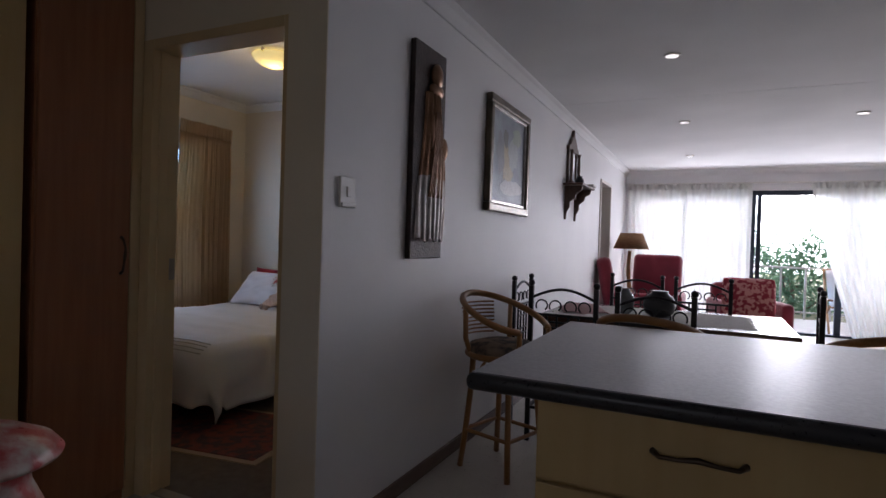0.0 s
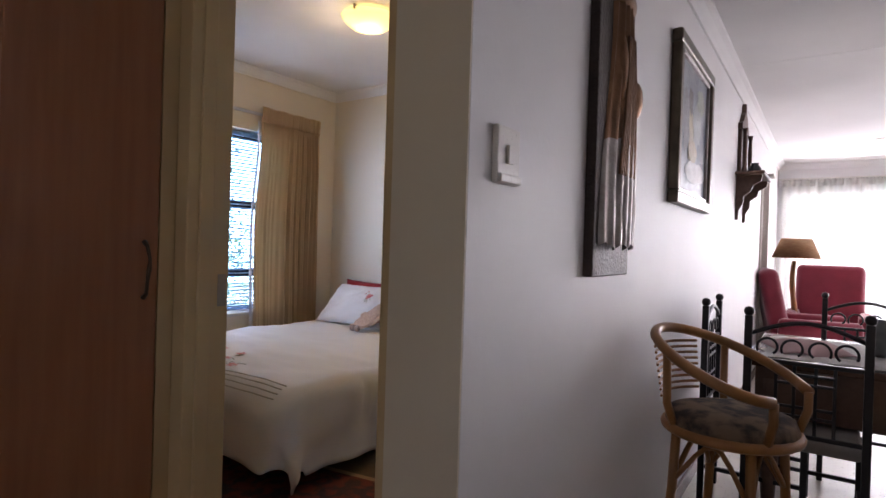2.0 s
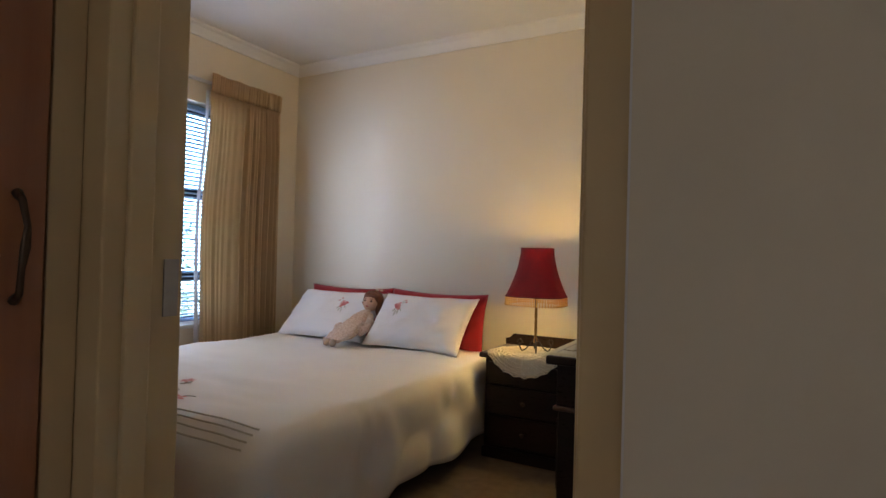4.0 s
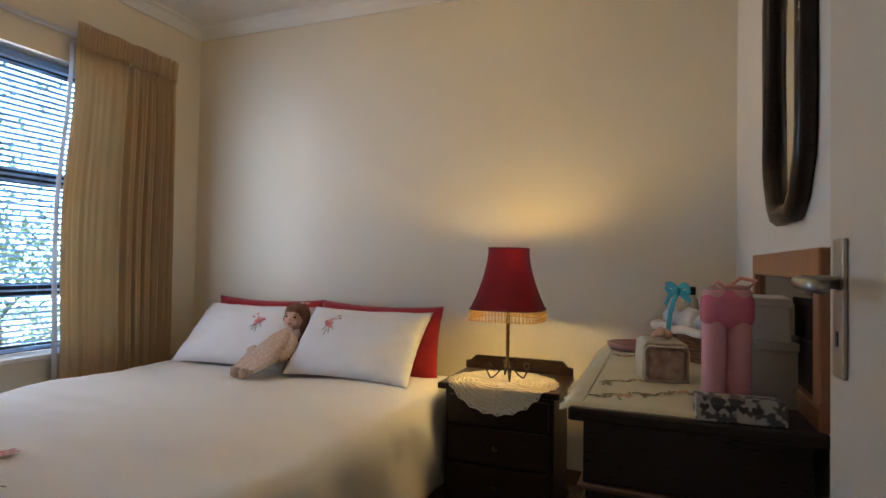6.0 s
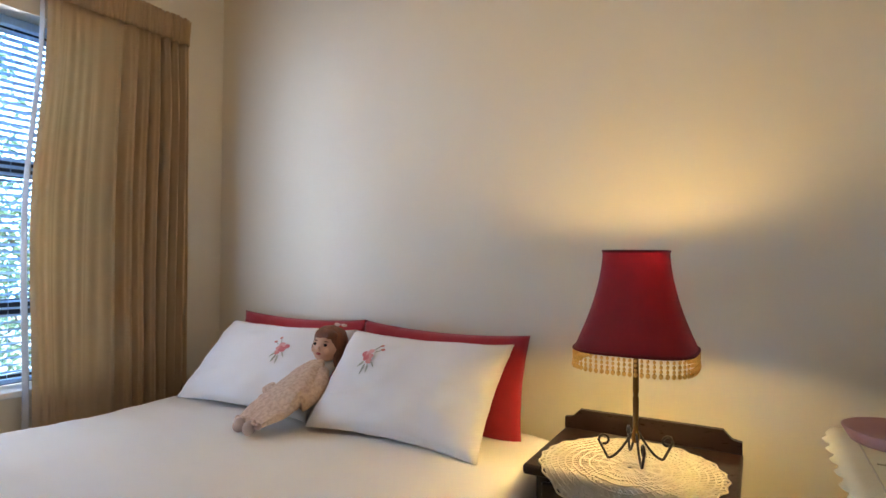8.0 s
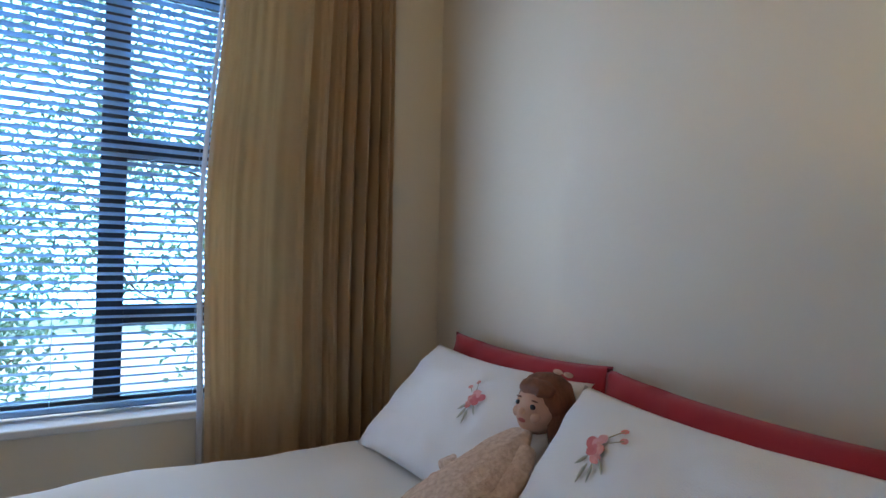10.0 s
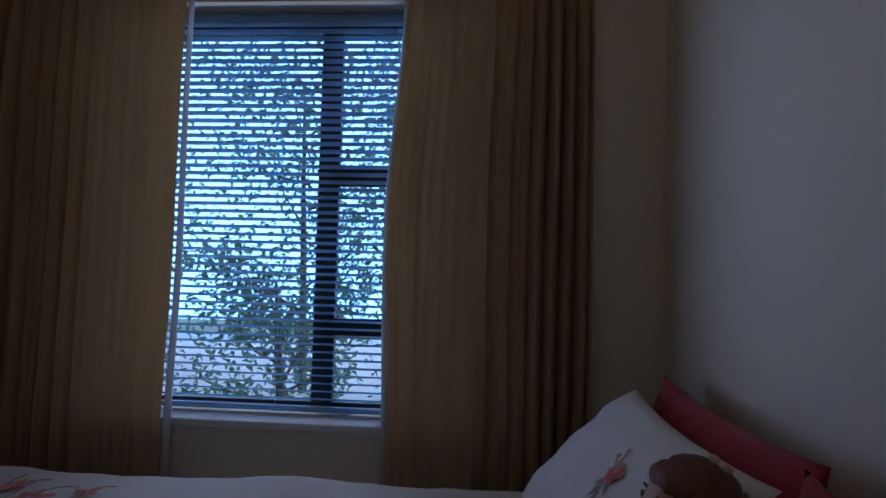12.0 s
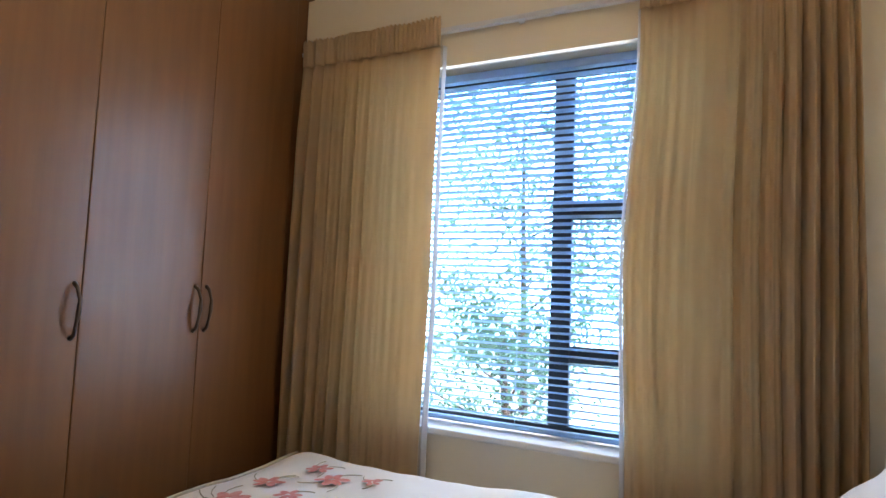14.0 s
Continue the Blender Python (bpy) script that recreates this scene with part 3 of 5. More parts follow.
def doll():
    """One plain reclining shape: lace dress, sleeves, shoes, head and hair. Faces -y."""
    bm = bmesh.new()

    def blob(at, r, s=(1, 1, 1), mi=0, rot=(0, 0, 0), rough=0.05):
        own = bmesh.new()
        bmesh.ops.create_icosphere(own, subdivisions=3, radius=r)
        for v in own.verts:
            v.co *= 1 + rough * noise.noise(v.co * 40)
        bmesh.ops.transform(own, matrix=pose(*at, *rot) @ Matrix.Diagonal((*s, 1)), verts=own.verts[:])
        for f in own.faces:
            f.material_index = mi
        join(bm, own)

    def gown(u, v):
        """The dress from the neck to its flared, ruffled hem."""
        a = 2 * math.pi * u
        mid = Vector((-0.055 * (1 - v) ** 1.5, 0.150 - 0.335 * v, 0.185 - 0.150 * v ** 0.8))
        up = Vector((0, 0.5 * (1 - v), 1)).normalized()
        wide = 0.030 + 0.062 * min(1.0, v * 3.2) ** 0.6 + 0.030 * v ** 2 - 0.045 * max(0.0, v - 0.80) / 0.20 + 0.006 * math.sin(9 * a + 3 * v) * v
        tall = 0.026 + 0.036 * math.sin(math.pi * min(1.0, v * 1.1 + 0.12)) + 0.003 * math.sin(7 * a) * v - 0.018 * max(0.0, v - 0.8) / 0.2
        p = mid + Vector((wide * math.cos(a), 0, 0)) + up * tall * math.sin(a)
        p += Vector((0, 0, 0.006 * noise.noise(Vector((3 * math.cos(a), 3 * math.sin(a), 6 * v)))))
        p.z = max(p.z, 0.004)
        return p
    own = sheet(gown, 64, 34)
    join(bm, own)
    hem = [gown(k / 72, 1.0) + Vector((0, -0.004 + 0.006 * math.sin(2 * math.pi * k / 6), 0.002)) for k in range(72)]
    tube(hem, 0.006, 6, bm, True)
    for s in (-1, 1):
        sx = -0.045
        tube([(sx + s * 0.055, 0.125, 0.172), (sx + s * 0.098, 0.085, 0.140), (sx + s * 0.115, 0.030, 0.098), (sx + s * 0.105, -0.015, 0.082)], 0.030, 12, bm, False, [0.75, 1.0, 0.95, 1.15])
        blob((sx + s * 0.098, -0.040, 0.072), 0.020, (0.9, 1.2, 0.8), 1)
        blob((s * 0.030, -0.200, 0.026), 0.022, (0.85, 1.25, 1.15), 3, (18, 0, s * 14))
    c = Vector((-0.055, 0.195, 0.255))
    turn = pose(*c, -12, 4, 20)

    def on_head(p, r, s, mi, rough=0.0, rot=(0, 0, 0)):
        own = bmesh.new()
        bmesh.ops.create_icosphere(own, subdivisions=3, radius=r)
        for v in own.verts:
            v.co *= 1 + rough * noise.noise(v.co * 45)
        bmesh.ops.transform(own, matrix=turn @ pose(*p, *rot) @ Matrix.Diagonal((*s, 1)), verts=own.verts[:])
        for f in own.faces:
            f.material_index = mi
        join(bm, own)
    on_head((0, -0.006, -0.004), 0.062, (0.90, 0.95, 1.08), 1)
    on_head((0, -0.020, -0.034), 0.038, (1.05, 0.95, 0.8), 1)
    on_head((0.027, -0.047, -0.020), 0.016, (1, 0.7, 0.9), 1)
    on_head((-0.027, -0.047, -0.020), 0.016, (1, 0.7, 0.9), 1)
    on_head((0, 0.018, 0.018), 0.071, (1.02, 0.96, 0.98), 2, 0.08)
    on_head((0, -0.026, 0.044), 0.046, (1.12, 0.75, 0.52), 2, 0.12, (24, 0, 0))
    for s in (-1, 1):
        on_head((s * 0.054, 0.012, -0.030), 0.030, (0.7, 1.15, 1.75), 2, 0.14)
        on_head((s * 0.023, -0.0585, 0.002), 0.0072, (1.25, 0.5, 0.85), 4)
        on_head((s * 0.023, -0.0565, 0.016), 0.010, (1.2, 0.35, 0.22), 2)
        on_head((0.03 + s * 0.016, 0.02, 0.092), 0.011, (1.3, 0.7, 0.6), 0)
    on_head((0, 0.052, -0.030), 0.055, (1.15, 0.65, 1.25), 2, 0.12)
    on_head((0, -0.067, -0.014), 0.009, (0.9, 0.8, 1.0), 1)
    on_head((0, -0.060, -0.035), 0.0085, (1.35, 0.5, 0.6), 5)
    return bm


ob = part("doll", doll(), [mat("peach_lace_dress", (0.74, 0.56, 0.45), 0.9, second=(0.58, 0.40, 0.31), scale=75, fine=240, bump=0.9, mix=0.3), mat("doll_bisque", (0.62, 0.36, 0.25), 0.45), mat("auburn_hair", (0.23, 0.075, 0.03), 0.55, second=(0.10, 0.032, 0.014), scale=50, stretch=(1, 1, 0.25), bump=0.9),
                          mat("pale_doll_shoe", (0.55, 0.42, 0.36), 0.5), mat("doll_eye", (0.03, 0.02, 0.02), 0.2), mat("doll_lips", (0.45, 0.10, 0.08), 0.5)], smooth=True)
tagged(ob, "seated porcelain doll in a peach lace dress", "doll")
ob.matrix_basis = pose(-3.665, 4.125, 0.516, 0, 0, -12)

# ---- nightstand ----
ns = thing("nightstand", "dark mahogany nightstand with drawers", "nightstand", (-2.445, 4.21, 0))
part("carcass", box(-0.235, 0.235, -0.17, 0.19, 0.06, 0.55, 0.004), DARKWOOD, ns)
part("plinth", box(-0.245, 0.245, -0.18, 0.195, 0, 0.06, 0.006), DARKWOOD, ns)
part("tabletop", box(-0.262, 0.262, -0.205, 0.20, 0.55, 0.578, 0.008, None, 3), DARKWOOD, ns)
pts = [(-0.26, 0.0), (-0.26, 0.035), (-0.235, 0.04), (-0.21, 0.065), (0.21, 0.065), (0.235, 0.04), (0.26, 0.035), (0.26, 0.0)]
bm = bmesh.new()
lo = [bm.verts.new((x, 0.178, 0.578 + z)) for x, z in pts]
hi = [bm.verts.new((x, 0.196, 0.578 + z)) for x, z in pts]
bm.faces.new(lo)
bm.faces.new(hi[::-1])
for k in range(8):
    bm.faces.new((lo[k], lo[k - 1], hi[k - 1], hi[k]))
bmesh.ops.recalc_face_normals(bm, faces=bm.faces[:])
part("gallery", bm, DARKWOOD, ns, "shaped low gallery board")
for i, (z0, z1) in enumerate(((0.41, 0.53), (0.25, 0.40), (0.08, 0.24))):
    d = part("drawer", box(-0.215, 0.215, -0.186, -0.168, z0, z1, 0.006), DARKWOOD, ns)
    part("knob", lathe([(0.006, 0), (0.006, 0.012), (0.013, 0.018), (0.010, 0.026), (0.002, 0.028)], 12), BRONZE, d).matrix_basis = pose(0, -0.186, (z0 + z1) / 2, 90, 0, 0)

DOILY = mat("cream_crochet", (0.80, 0.74, 0.60), 0.9, second=(0.70, 0.63, 0.48), scale=40, fine=350, bump=0.8, through_light=0.15)
dl = thing("doily", "cream crocheted doily draped over the nightstand edge", "doily", (-2.445, 4.12, 0.579))


def doily_point(a, r):
    x, y = r * math.sin(a), -r * math.cos(a)
    edge = -0.118
    z = 0.003 + 0.0015 * math.sin(12 * a)
    if y < edge:
        o = edge - y
        y, z = edge - min(o, 0.012) - 0.03 * min(o, 0.12), 0.003 - max(0, o - 0.008)
    return Vector((x, y, z))


bm = bmesh.new()
for k in range(72):
    a0 = 2 * math.pi * k / 72
    tube([doily_point(a0 + 0.9 * s, 0.235 * s) for s in (0.12, 0.3, 0.45, 0.6, 0.75, 0.88, 1.0)], 0.0026, 4, bm)
for r in (0.03, 0.055, 0.08, 0.105, 0.13, 0.15, 0.17, 0.19, 0.208, 0.222, 0.235):
    tube([doily_point(2 * math.pi * k / 96, r * (1 + (0.02 * math.sin(24 * 2 * math.pi * k / 96) if r > 0.23 else 0))) for k in range(96)], 0.003, 4, bm, True)
tagged(part("crochet", bm, DOILY, dl), kind="stuff")
part("ground_net", sheet(lambda u, v: doily_point(2 * math.pi * u, 0.008 + 0.224 * v) + Vector((0, 0.0015, -0.0016)), 72, 16, 0.0008), DOILY, dl, "", True)

# ---- bedside lamp ----
SHADE = mat("crimson_shade_cloth", (0.11, 0.004, 0.011), 0.85, second=(0.085, 0.003, 0.009), scale=20, fine=420, bump=0.3, through_light=0.04)
BEAD = mat("amber_glass_beads", (0.75, 0.52, 0.22), 0.15, second=(0.6, 0.36, 0.12), scale=60, fine=100, through_light=0.35)
tl = thing("table_lamp", "lit bedside lamp with a crimson beaded shade", "lamp", (-2.44, 4.17, 0.585))


def shade_at(u, v):
    a = 2 * math.pi * u
    r = 0.085 + 0.072 * (1 - v) ** 1.7
    sq = (abs(math.cos(a)) ** 3.2 + abs(math.sin(a)) ** 3.2) ** (-1 / 3.2)
    return (r * sq * math.cos(a), r * sq * math.sin(a), 0.31 + 0.265 * v)


own = sheet(shade_at, 64, 14, 0.0)
bmesh.ops.remove_doubles(own, verts=own.verts[:], dist=0.0005)
part("shade", own, SHADE, tl, "crimson bell-shaped cloth shade", True)
part("braid", tube([shade_at(k / 64, 0.0) for k in range(64)], 0.004, 6, None, True), SHADE, tl)
part("braid", tube([shade_at(k / 64, 1.0) for k in range(64)], 0.0035, 6, None, True), SHADE, tl)
bm = bmesh.new()
for k in range(72):
    p = Vector(shade_at(k / 72, 0.0))
    for j in range(4):
        own = bmesh.new()
        bmesh.ops.create_icosphere(own, subdivisions=1, radius=0.0042 if j < 3 else 0.0058)
        bmesh.ops.transform(own, matrix=Matrix.Translation((p.x, p.y, p.z - 0.010 - 0.0115 * j)) @ Matrix.Diagonal((1, 1, 1.35, 1)), verts=own.verts[:])
        join(bm, own)
part("bead_fringe", bm, BEAD, tl, "amber glass bead fringe", True)
part("stem", lathe([(0.010, 0.05), (0.012, 0.07), (0.007, 0.085), (0.0085, 0.17), (0.006, 0.18), (0.0085, 0.19), (0.007, 0.29), (0.014, 0.30), (0.014, 0.33), (0.006, 0.34)], 14), mat("antique_brass", (0.22, 0.13, 0.05), 0.3, metal=1.0), tl, "antique brass column", True)
for k in range(4):
    a = math.pi / 2 * k + 0.4
    pts = [(0.0 + 0.008 * math.cos(a), 0.008 * math.sin(a), 0.075)]
    for j in range(22):
        s = j / 21
        r = 0.012 + 0.088 * s
        z = 0.07 - 0.066 * math.sin(min(1, s * 1.35) * math.pi / 2) + (0.05 * max(0, s - 0.7) / 0.3) 
        pts.append((r * math.cos(a), r * math.sin(a), z))
    for j in range(10):
        b = math.pi * 1.6 * j / 9
        r, z = 0.085 + 0.013 * math.cos(b), 0.055 + 0.013 * math.sin(b)
        pts.append((r * math.cos(a), r * math.sin(a), z))
    part("scroll_foot", tube(pts, 0.0036, 6), IRON, tl, "", True)
part("bulb", lathe([(0.012, 0.33), (0.014, 0.35), (0.028, 0.385), (0.03, 0.40), (0.024, 0.42), (0.004, 0.432)], 16), glow("warm_bulb_glass", (1.0, 0.75, 0.4), 2.0), tl, "", True).visible_shadow = False

# ---- ceiling light ----
cl = thing("ceiling_light", "round alabaster glass ceiling light, switched on", "ceiling light", (-3.12, 3.35, 2.515))
part("bowl", lathe([(0.01, 0.0), (0.06, 0.004), (0.11, 0.022), (0.15, 0.052), (0.172, 0.085), (0.166, 0.087), (0.10, 0.03), (0.01, 0.012)], 36), glow("lit_alabaster_glass", (1.0, 0.80, 0.30), 1.5), cl, "", True).visible_shadow = False
part("ceiling_plate", lathe([(0.09, 0.085), (0.10, 0.09), (0.10, 0.104)], 28), STEEL, cl)
for k in range(3):
    a = 2.1 * k + 0.7
    part("clip", box(-0.008, 0.008, -0.004, 0.012, 0.075, 0.104, 0.002, None, 2, pose(0.171 * math.cos(a), 0.171 * math.sin(a), 0, 0, 0, math.degrees(a) + 90)), STEEL, cl)

# ---- rug ----
RUGM = mat("crimson_patterned_rug", (0.20, 0.045, 0.035), 0.95, second=(0.07, 0.035, 0.04), scale=16, fine=350, bump=0.8, mix=0.12)
rug = thing("rug", "dark red patterned rug on the carpet", "rug", (-2.75, 2.55, 0.0), 8)
part("weave", box(-0.75, 0.55, -0.40, 0.30, 0.001, 0.012, 0.004), RUGM, rug)
part("border", box(-0.79, 0.59, -0.44, 0.34, 0.0005, 0.009, 0.003), mat("rug_border", (0.42, 0.30, 0.20), 0.95, fine=300, bump=0.7), rug, "fawn woven border")

# ---- dressing table and what stands on it ----
dk = thing("dressing_table", "dark mahogany dressing table against the wall", "dressing table", (-1.76, 3.53, 0))
part("tabletop", box(-0.245, 0.255, -0.50, 0.48, 0.745, 0.775, 0.007, None, 3), DARKWOOD, dk)
part("apron", box(-0.215, 0.235, -0.46, 0.45, 0.60, 0.745, 0.003), DARKWOOD, dk)
part("moulding", box(-0.225, 0.245, -0.472, 0.458, 0.585, 0.60, 0.005), SKIRT, dk, "reddish moulding strip")
part("pedestal", box(-0.21, 0.235, -0.455, -0.05, 0.0, 0.585, 0.004), DARKWOOD, dk)
part("pedestal", box(-0.21, 0.235, 0.12, 0.45, 0.0, 0.585, 0.004), DARKWOOD, dk)
part("drawer", box(-0.222, -0.21, -0.43, -0.08, 0.30, 0.55, 0.004), DARKWOOD, dk)
mr = thing("dresser_mirror", "low mahogany framed mirror on the dressing table", "mirror", (-1.515, 3.48, 0.776))
MIRROR = bpy.data.materials.new("mirror_silver")
MIRROR.use_nodes = True
for key, val in (("Base Color", (0.85, 0.85, 0.85, 1)), ("Metallic", 1.0), ("Roughness", 0.03)):
    MIRROR.node_tree.nodes["Principled BSDF"].inputs[key].default_value = val
for b in ((-0.012, 0.018, -0.45, 0.39, 0.295, 0.36), (-0.012, 0.018, -0.45, 0.39, 0.0, 0.05), (-0.012, 0.018, 0.34, 0.39, 0.05, 0.295), (-0.012, 0.018, -0.45, -0.40, 0.05, 0.295)):
    part("frame_bar", box(*b, 0.005), CUP_DARK, mr)
part("glass", box(0.004, 0.012, -0.40, 0.34, 0.05, 0.295), mat("dark_tinted_glass", (0.035, 0.03, 0.035), 0.1, fine=20, bump=0.0), mr, "dark glass panel")

om = thing("wall_mirror", "long eight-sided wall mirror with dark wooden frame", "mirror", (-1.49, 3.43, 1.635))


def ringp(w, h):
    c = 0.12
    out = []
    for sx, sz, flip in ((1, 1, 0), (-1, 1, 1), (-1, -1, 0), (1, -1, 1)):
        q = [(w * 0.5, h * 0.5 - c * 1.5), (w * 0.5 - 0.012, h * 0.5 - c), (w * 0.5 - c * 0.55, h * 0.5 - c * 0.3), (w * 0.5 - c, h * 0.5)]
        q = [(sx * a, sz * b) for a, b in q]
        out += q[::-1] if flip else q
    return out


pts = [(-0.018, y, z) for y, z in ringp(0.43, 0.80)]
part("frame", tube(pts, 0.027, 8, None, True), DARKWOOD, om, "", True)
bm = bmesh.new()
lo = [bm.verts.new((-0.012, y, z)) for y, z in ringp(0.42, 0.79)]
hi = [bm.verts.new((-0.004, y, z)) for y, z in ringp(0.42, 0.79)]
bm.faces.new(lo)
bm.faces.new(hi[::-1])
for k in range(len(lo)):
    bm.faces.new((lo[k - 1], lo[k], hi[k], hi[k - 1]))
bmesh.ops.recalc_face_normals(bm, faces=bm.faces[:])
part("glass", bm, MIRROR, om)

CLOTH = mat("cream_table_cloth", (0.70, 0.66, 0.50), 0.9, second=(0.64, 0.58, 0.42), scale=8, fine=350, bump=0.5)
tc = thing("tray_cloth", "cream embroidered cloth with a frilled edge", "cloth", (-1.825, 3.53, 0.7765))


def cloth_at(u, v):
    a, b = 2 * u - 1, 2 * v - 1
    e = max(abs(a), abs(b))
    fr = 0.008 * math.sin(45 * (a + b) if abs(a) > abs(b) else 45 * (a - b)) * max(0, e - 0.9) * 10
    x = a * (0.20 + fr * 0.6)
    y = b * (0.49 + fr)
    z = 0.0015 + abs(fr) * 0.35
    if x < -0.182:
        z -= (-0.182 - x) * 0.9
    if y < -0.47:
        z -= (-0.47 - y) * 1.2 - 0.002
    return (x, y, max(z, -0.012) + 0.002)


part("cloth", sheet(cloth_at, 40, 96, 0.002), CLOTH, tc, "", True)
PEACH = mat("peach_thread", (0.58, 0.36, 0.20), 0.8, second=(0.50, 0.30, 0.18), scale=60, fine=300)
OLIVE = mat("olive_thread", (0.34, 0.30, 0.15), 0.8, second=(0.26, 0.23, 0.12), scale=60, fine=300)
for i in range(14):
    fx, fy = (-0.115, -0.075, -0.03, 0.02, 0.065)[i % 5] + 0.012 * math.sin(7 * i), -0.40 + 0.034 * i + 0.30 * (i > 8)
    flower(lambda a, b, fx=fx, fy=fy: Vector((fx + a, fy + b, 0.0065)), 0.017 + 0.006 * (i % 3 == 1), 20 + i, tc, "embroidered_flower", PEACH if i % 3 == 1 else OLIVE)
part("drawn_thread_border", tube([(-0.150, -0.46 + 0.023 * k, 0.0062 + 0.0006 * (k % 2)) for k in range(41)], 0.0016, 5), STRIPE, tc, "stitched drawn-thread line")

bag = thing("quilted_bag", "small floral quilted cosmetic bag", "bag", (-1.808, 3.435, 0.784), 10)
bag.scale = (0.70, 0.82, 0.74)
FLORAL = mat("faded_floral_cloth", (0.50, 0.42, 0.35), 0.9, second=(0.33, 0.19, 0.17), scale=30, fine=300, bump=0.5, mix=0.4)
PALE = mat("cream_quilted_cloth", (0.66, 0.58, 0.46), 0.9, fine=250, bump=0.7)


def bag_at(u, v):
    a = math.pi * u
    x = -0.086 * math.copysign(abs(math.cos(a)) ** 0.45, math.cos(a)) * (1 + 0.05 * math.sin(a))
    z = 0.150 * math.sin(a) ** 0.42 * (1 + 0.05 * math.sin(3 * a))
    return (x, -0.075 + 0.16 * v + 0.004 * math.sin(40 * u), z)


part("cover", sheet(bag_at, 28, 12, 0.01), PALE, bag, "", True)
part("panel", box(-0.072, 0.072, -0.080, -0.068, 0.006, 0.118, 0.018, None, 4), FLORAL, bag, "faded floral panel", True)
part("piping", tube([(x, -0.079, z) for x, z in ((-0.08, 0.004), (-0.08, 0.11), (-0.066, 0.127), (0.066, 0.127), (0.08, 0.11), (0.08, 0.004))], 0.005, 6, None, True), PALE, bag)
bm = bmesh.new()
for k in range(7):
    a = 0.9 * k
    own = bmesh.new()
    bmesh.ops.create_icosphere(own, subdivisions=2, radius=0.021)
    bmesh.ops.transform(own, matrix=pose(0.022 * math.cos(a), 0.022 * math.sin(a), 0.163 + 0.004 * (k % 3), 20 * k, 30, 50 * k) @ Matrix.Diagonal((1, 0.6, 0.8, 1)), verts=own.verts[:])
    join(bm, own)
part("rosette", bm, mat("peach_ribbon", (0.75, 0.45, 0.36), 0.6), bag, "peach ribbon rosette", True)

bk = thing("gift_basket", "lined wicker basket with toiletries and ribbon", "basket", (-1.705, 3.86, 0.782), -58)
bk.scale = (1.08, 0.78, 1.0)
WICK = mat("brown_wicker", (0.22, 0.09, 0.04), 0.6, second=(0.13, 0.05, 0.02), scale=18, stretch=(1, 1, 5), fine=120, bump=0.8)
bm = bmesh.new()
for j in range(8):
    z, g = 0.008 + 0.0115 * j, 1 + 0.012 * j
    pts = []
    for k in range(48):
        a = 2 * math.pi * k / 48
        sq = (abs(math.cos(a)) ** 6 + abs(math.sin(a)) ** 6) ** (-1 / 6)
        w = 0.003 * (-1) ** (k + j)
        pts.append(((0.125 * g + w) * sq * math.cos(a), (0.085 * g + w) * sq * math.sin(a), z))
    tube(pts, 0.0062, 5, bm, True)
box(-0.11, 0.11, -0.075, 0.075, 0.002, 0.012, 0.0, bm)
part("weave", bm, WICK, bk)
part("lining", tube([(0.142 * ((abs(math.cos(a)) ** 6 + abs(math.sin(a)) ** 6) ** (-1 / 6)) * math.cos(a), 0.098 * ((abs(math.cos(a)) ** 6 + abs(math.sin(a)) ** 6) ** (-1 / 6)) * math.sin(a), 0.10 + 0.003 * math.sin(9 * a)) for a in [2 * math.pi * k / 60 for k in range(60)]], 0.014, 7, None, True), LINEN, bk, "white cloth lining folded over the rim", True)
part("filling", box(-0.12, 0.12, -0.08, 0.08, 0.07, 0.092, 0.01), LINEN, bk)
AQUA = mat("turquoise_ribbon", (0.02, 0.36, 0.44), 0.35, bump=0.05)
CELLO = mat("clear_wrapped_soap", (0.72, 0.74, 0.80), 0.15, second=(0.40, 0.48, 0.62), scale=14, mix=0.2)
GLASSY = mat("clear_lotion_bottle", (0.55, 0.47, 0.36), 0.12, second=(0.42, 0.33, 0.24), scale=12, mix=0.4)


def crinkled(at, r, sx, sy, sz, material, label):
    own = bmesh.new()
    bmesh.ops.create_icosphere(own, subdivisions=4, radius=r)
    for v in own.verts:
        v.co *= 1 + 0.16 * noise.noise(v.co * 42) + 0.07 * noise.noise(v.co * 110)
    bmesh.ops.transform(own, matrix=Matrix.Translation(at) @ Matrix.Diagonal((sx, sy, sz, 1)), verts=own.verts[:])
    return part("toiletry", own, material, bk, label, True)


crinkled((-0.075, -0.035, 0.125), 0.040, 1.0, 0.8, 1.15, CELLO, "blue and white wrapped soap")
crinkled((0.020, -0.035, 0.125), 0.046, 1.15, 0.9, 1.05, LINEN, "white bath sponge")
crinkled((0.082, -0.02, 0.122), 0.038, 1.0, 1.0, 1.1, CELLO, "clear wrapped soap")
for x, y, r, h in ((-0.045, 0.030, 0.029, 0.125), (0.040, 0.030, 0.030, 0.120)):
    b = part("bottle", lathe([(r * 0.9, 0), (r, 0.008), (r, h * 0.72), (r * 0.85, h * 0.86), (r * 0.48, h * 0.95), (r * 0.48, h)], 20, None, (x, y, 0.088)), GLASSY, bk, "clear bottle of lotion", True)
    part("cap", lathe([(0.016, 0), (0.0165, 0.003), (0.0165, 0.026), (0.014, 0.029)], 16, None, (x, y, 0.088 + h)), DARKWOOD, b, "dark bottle cap")


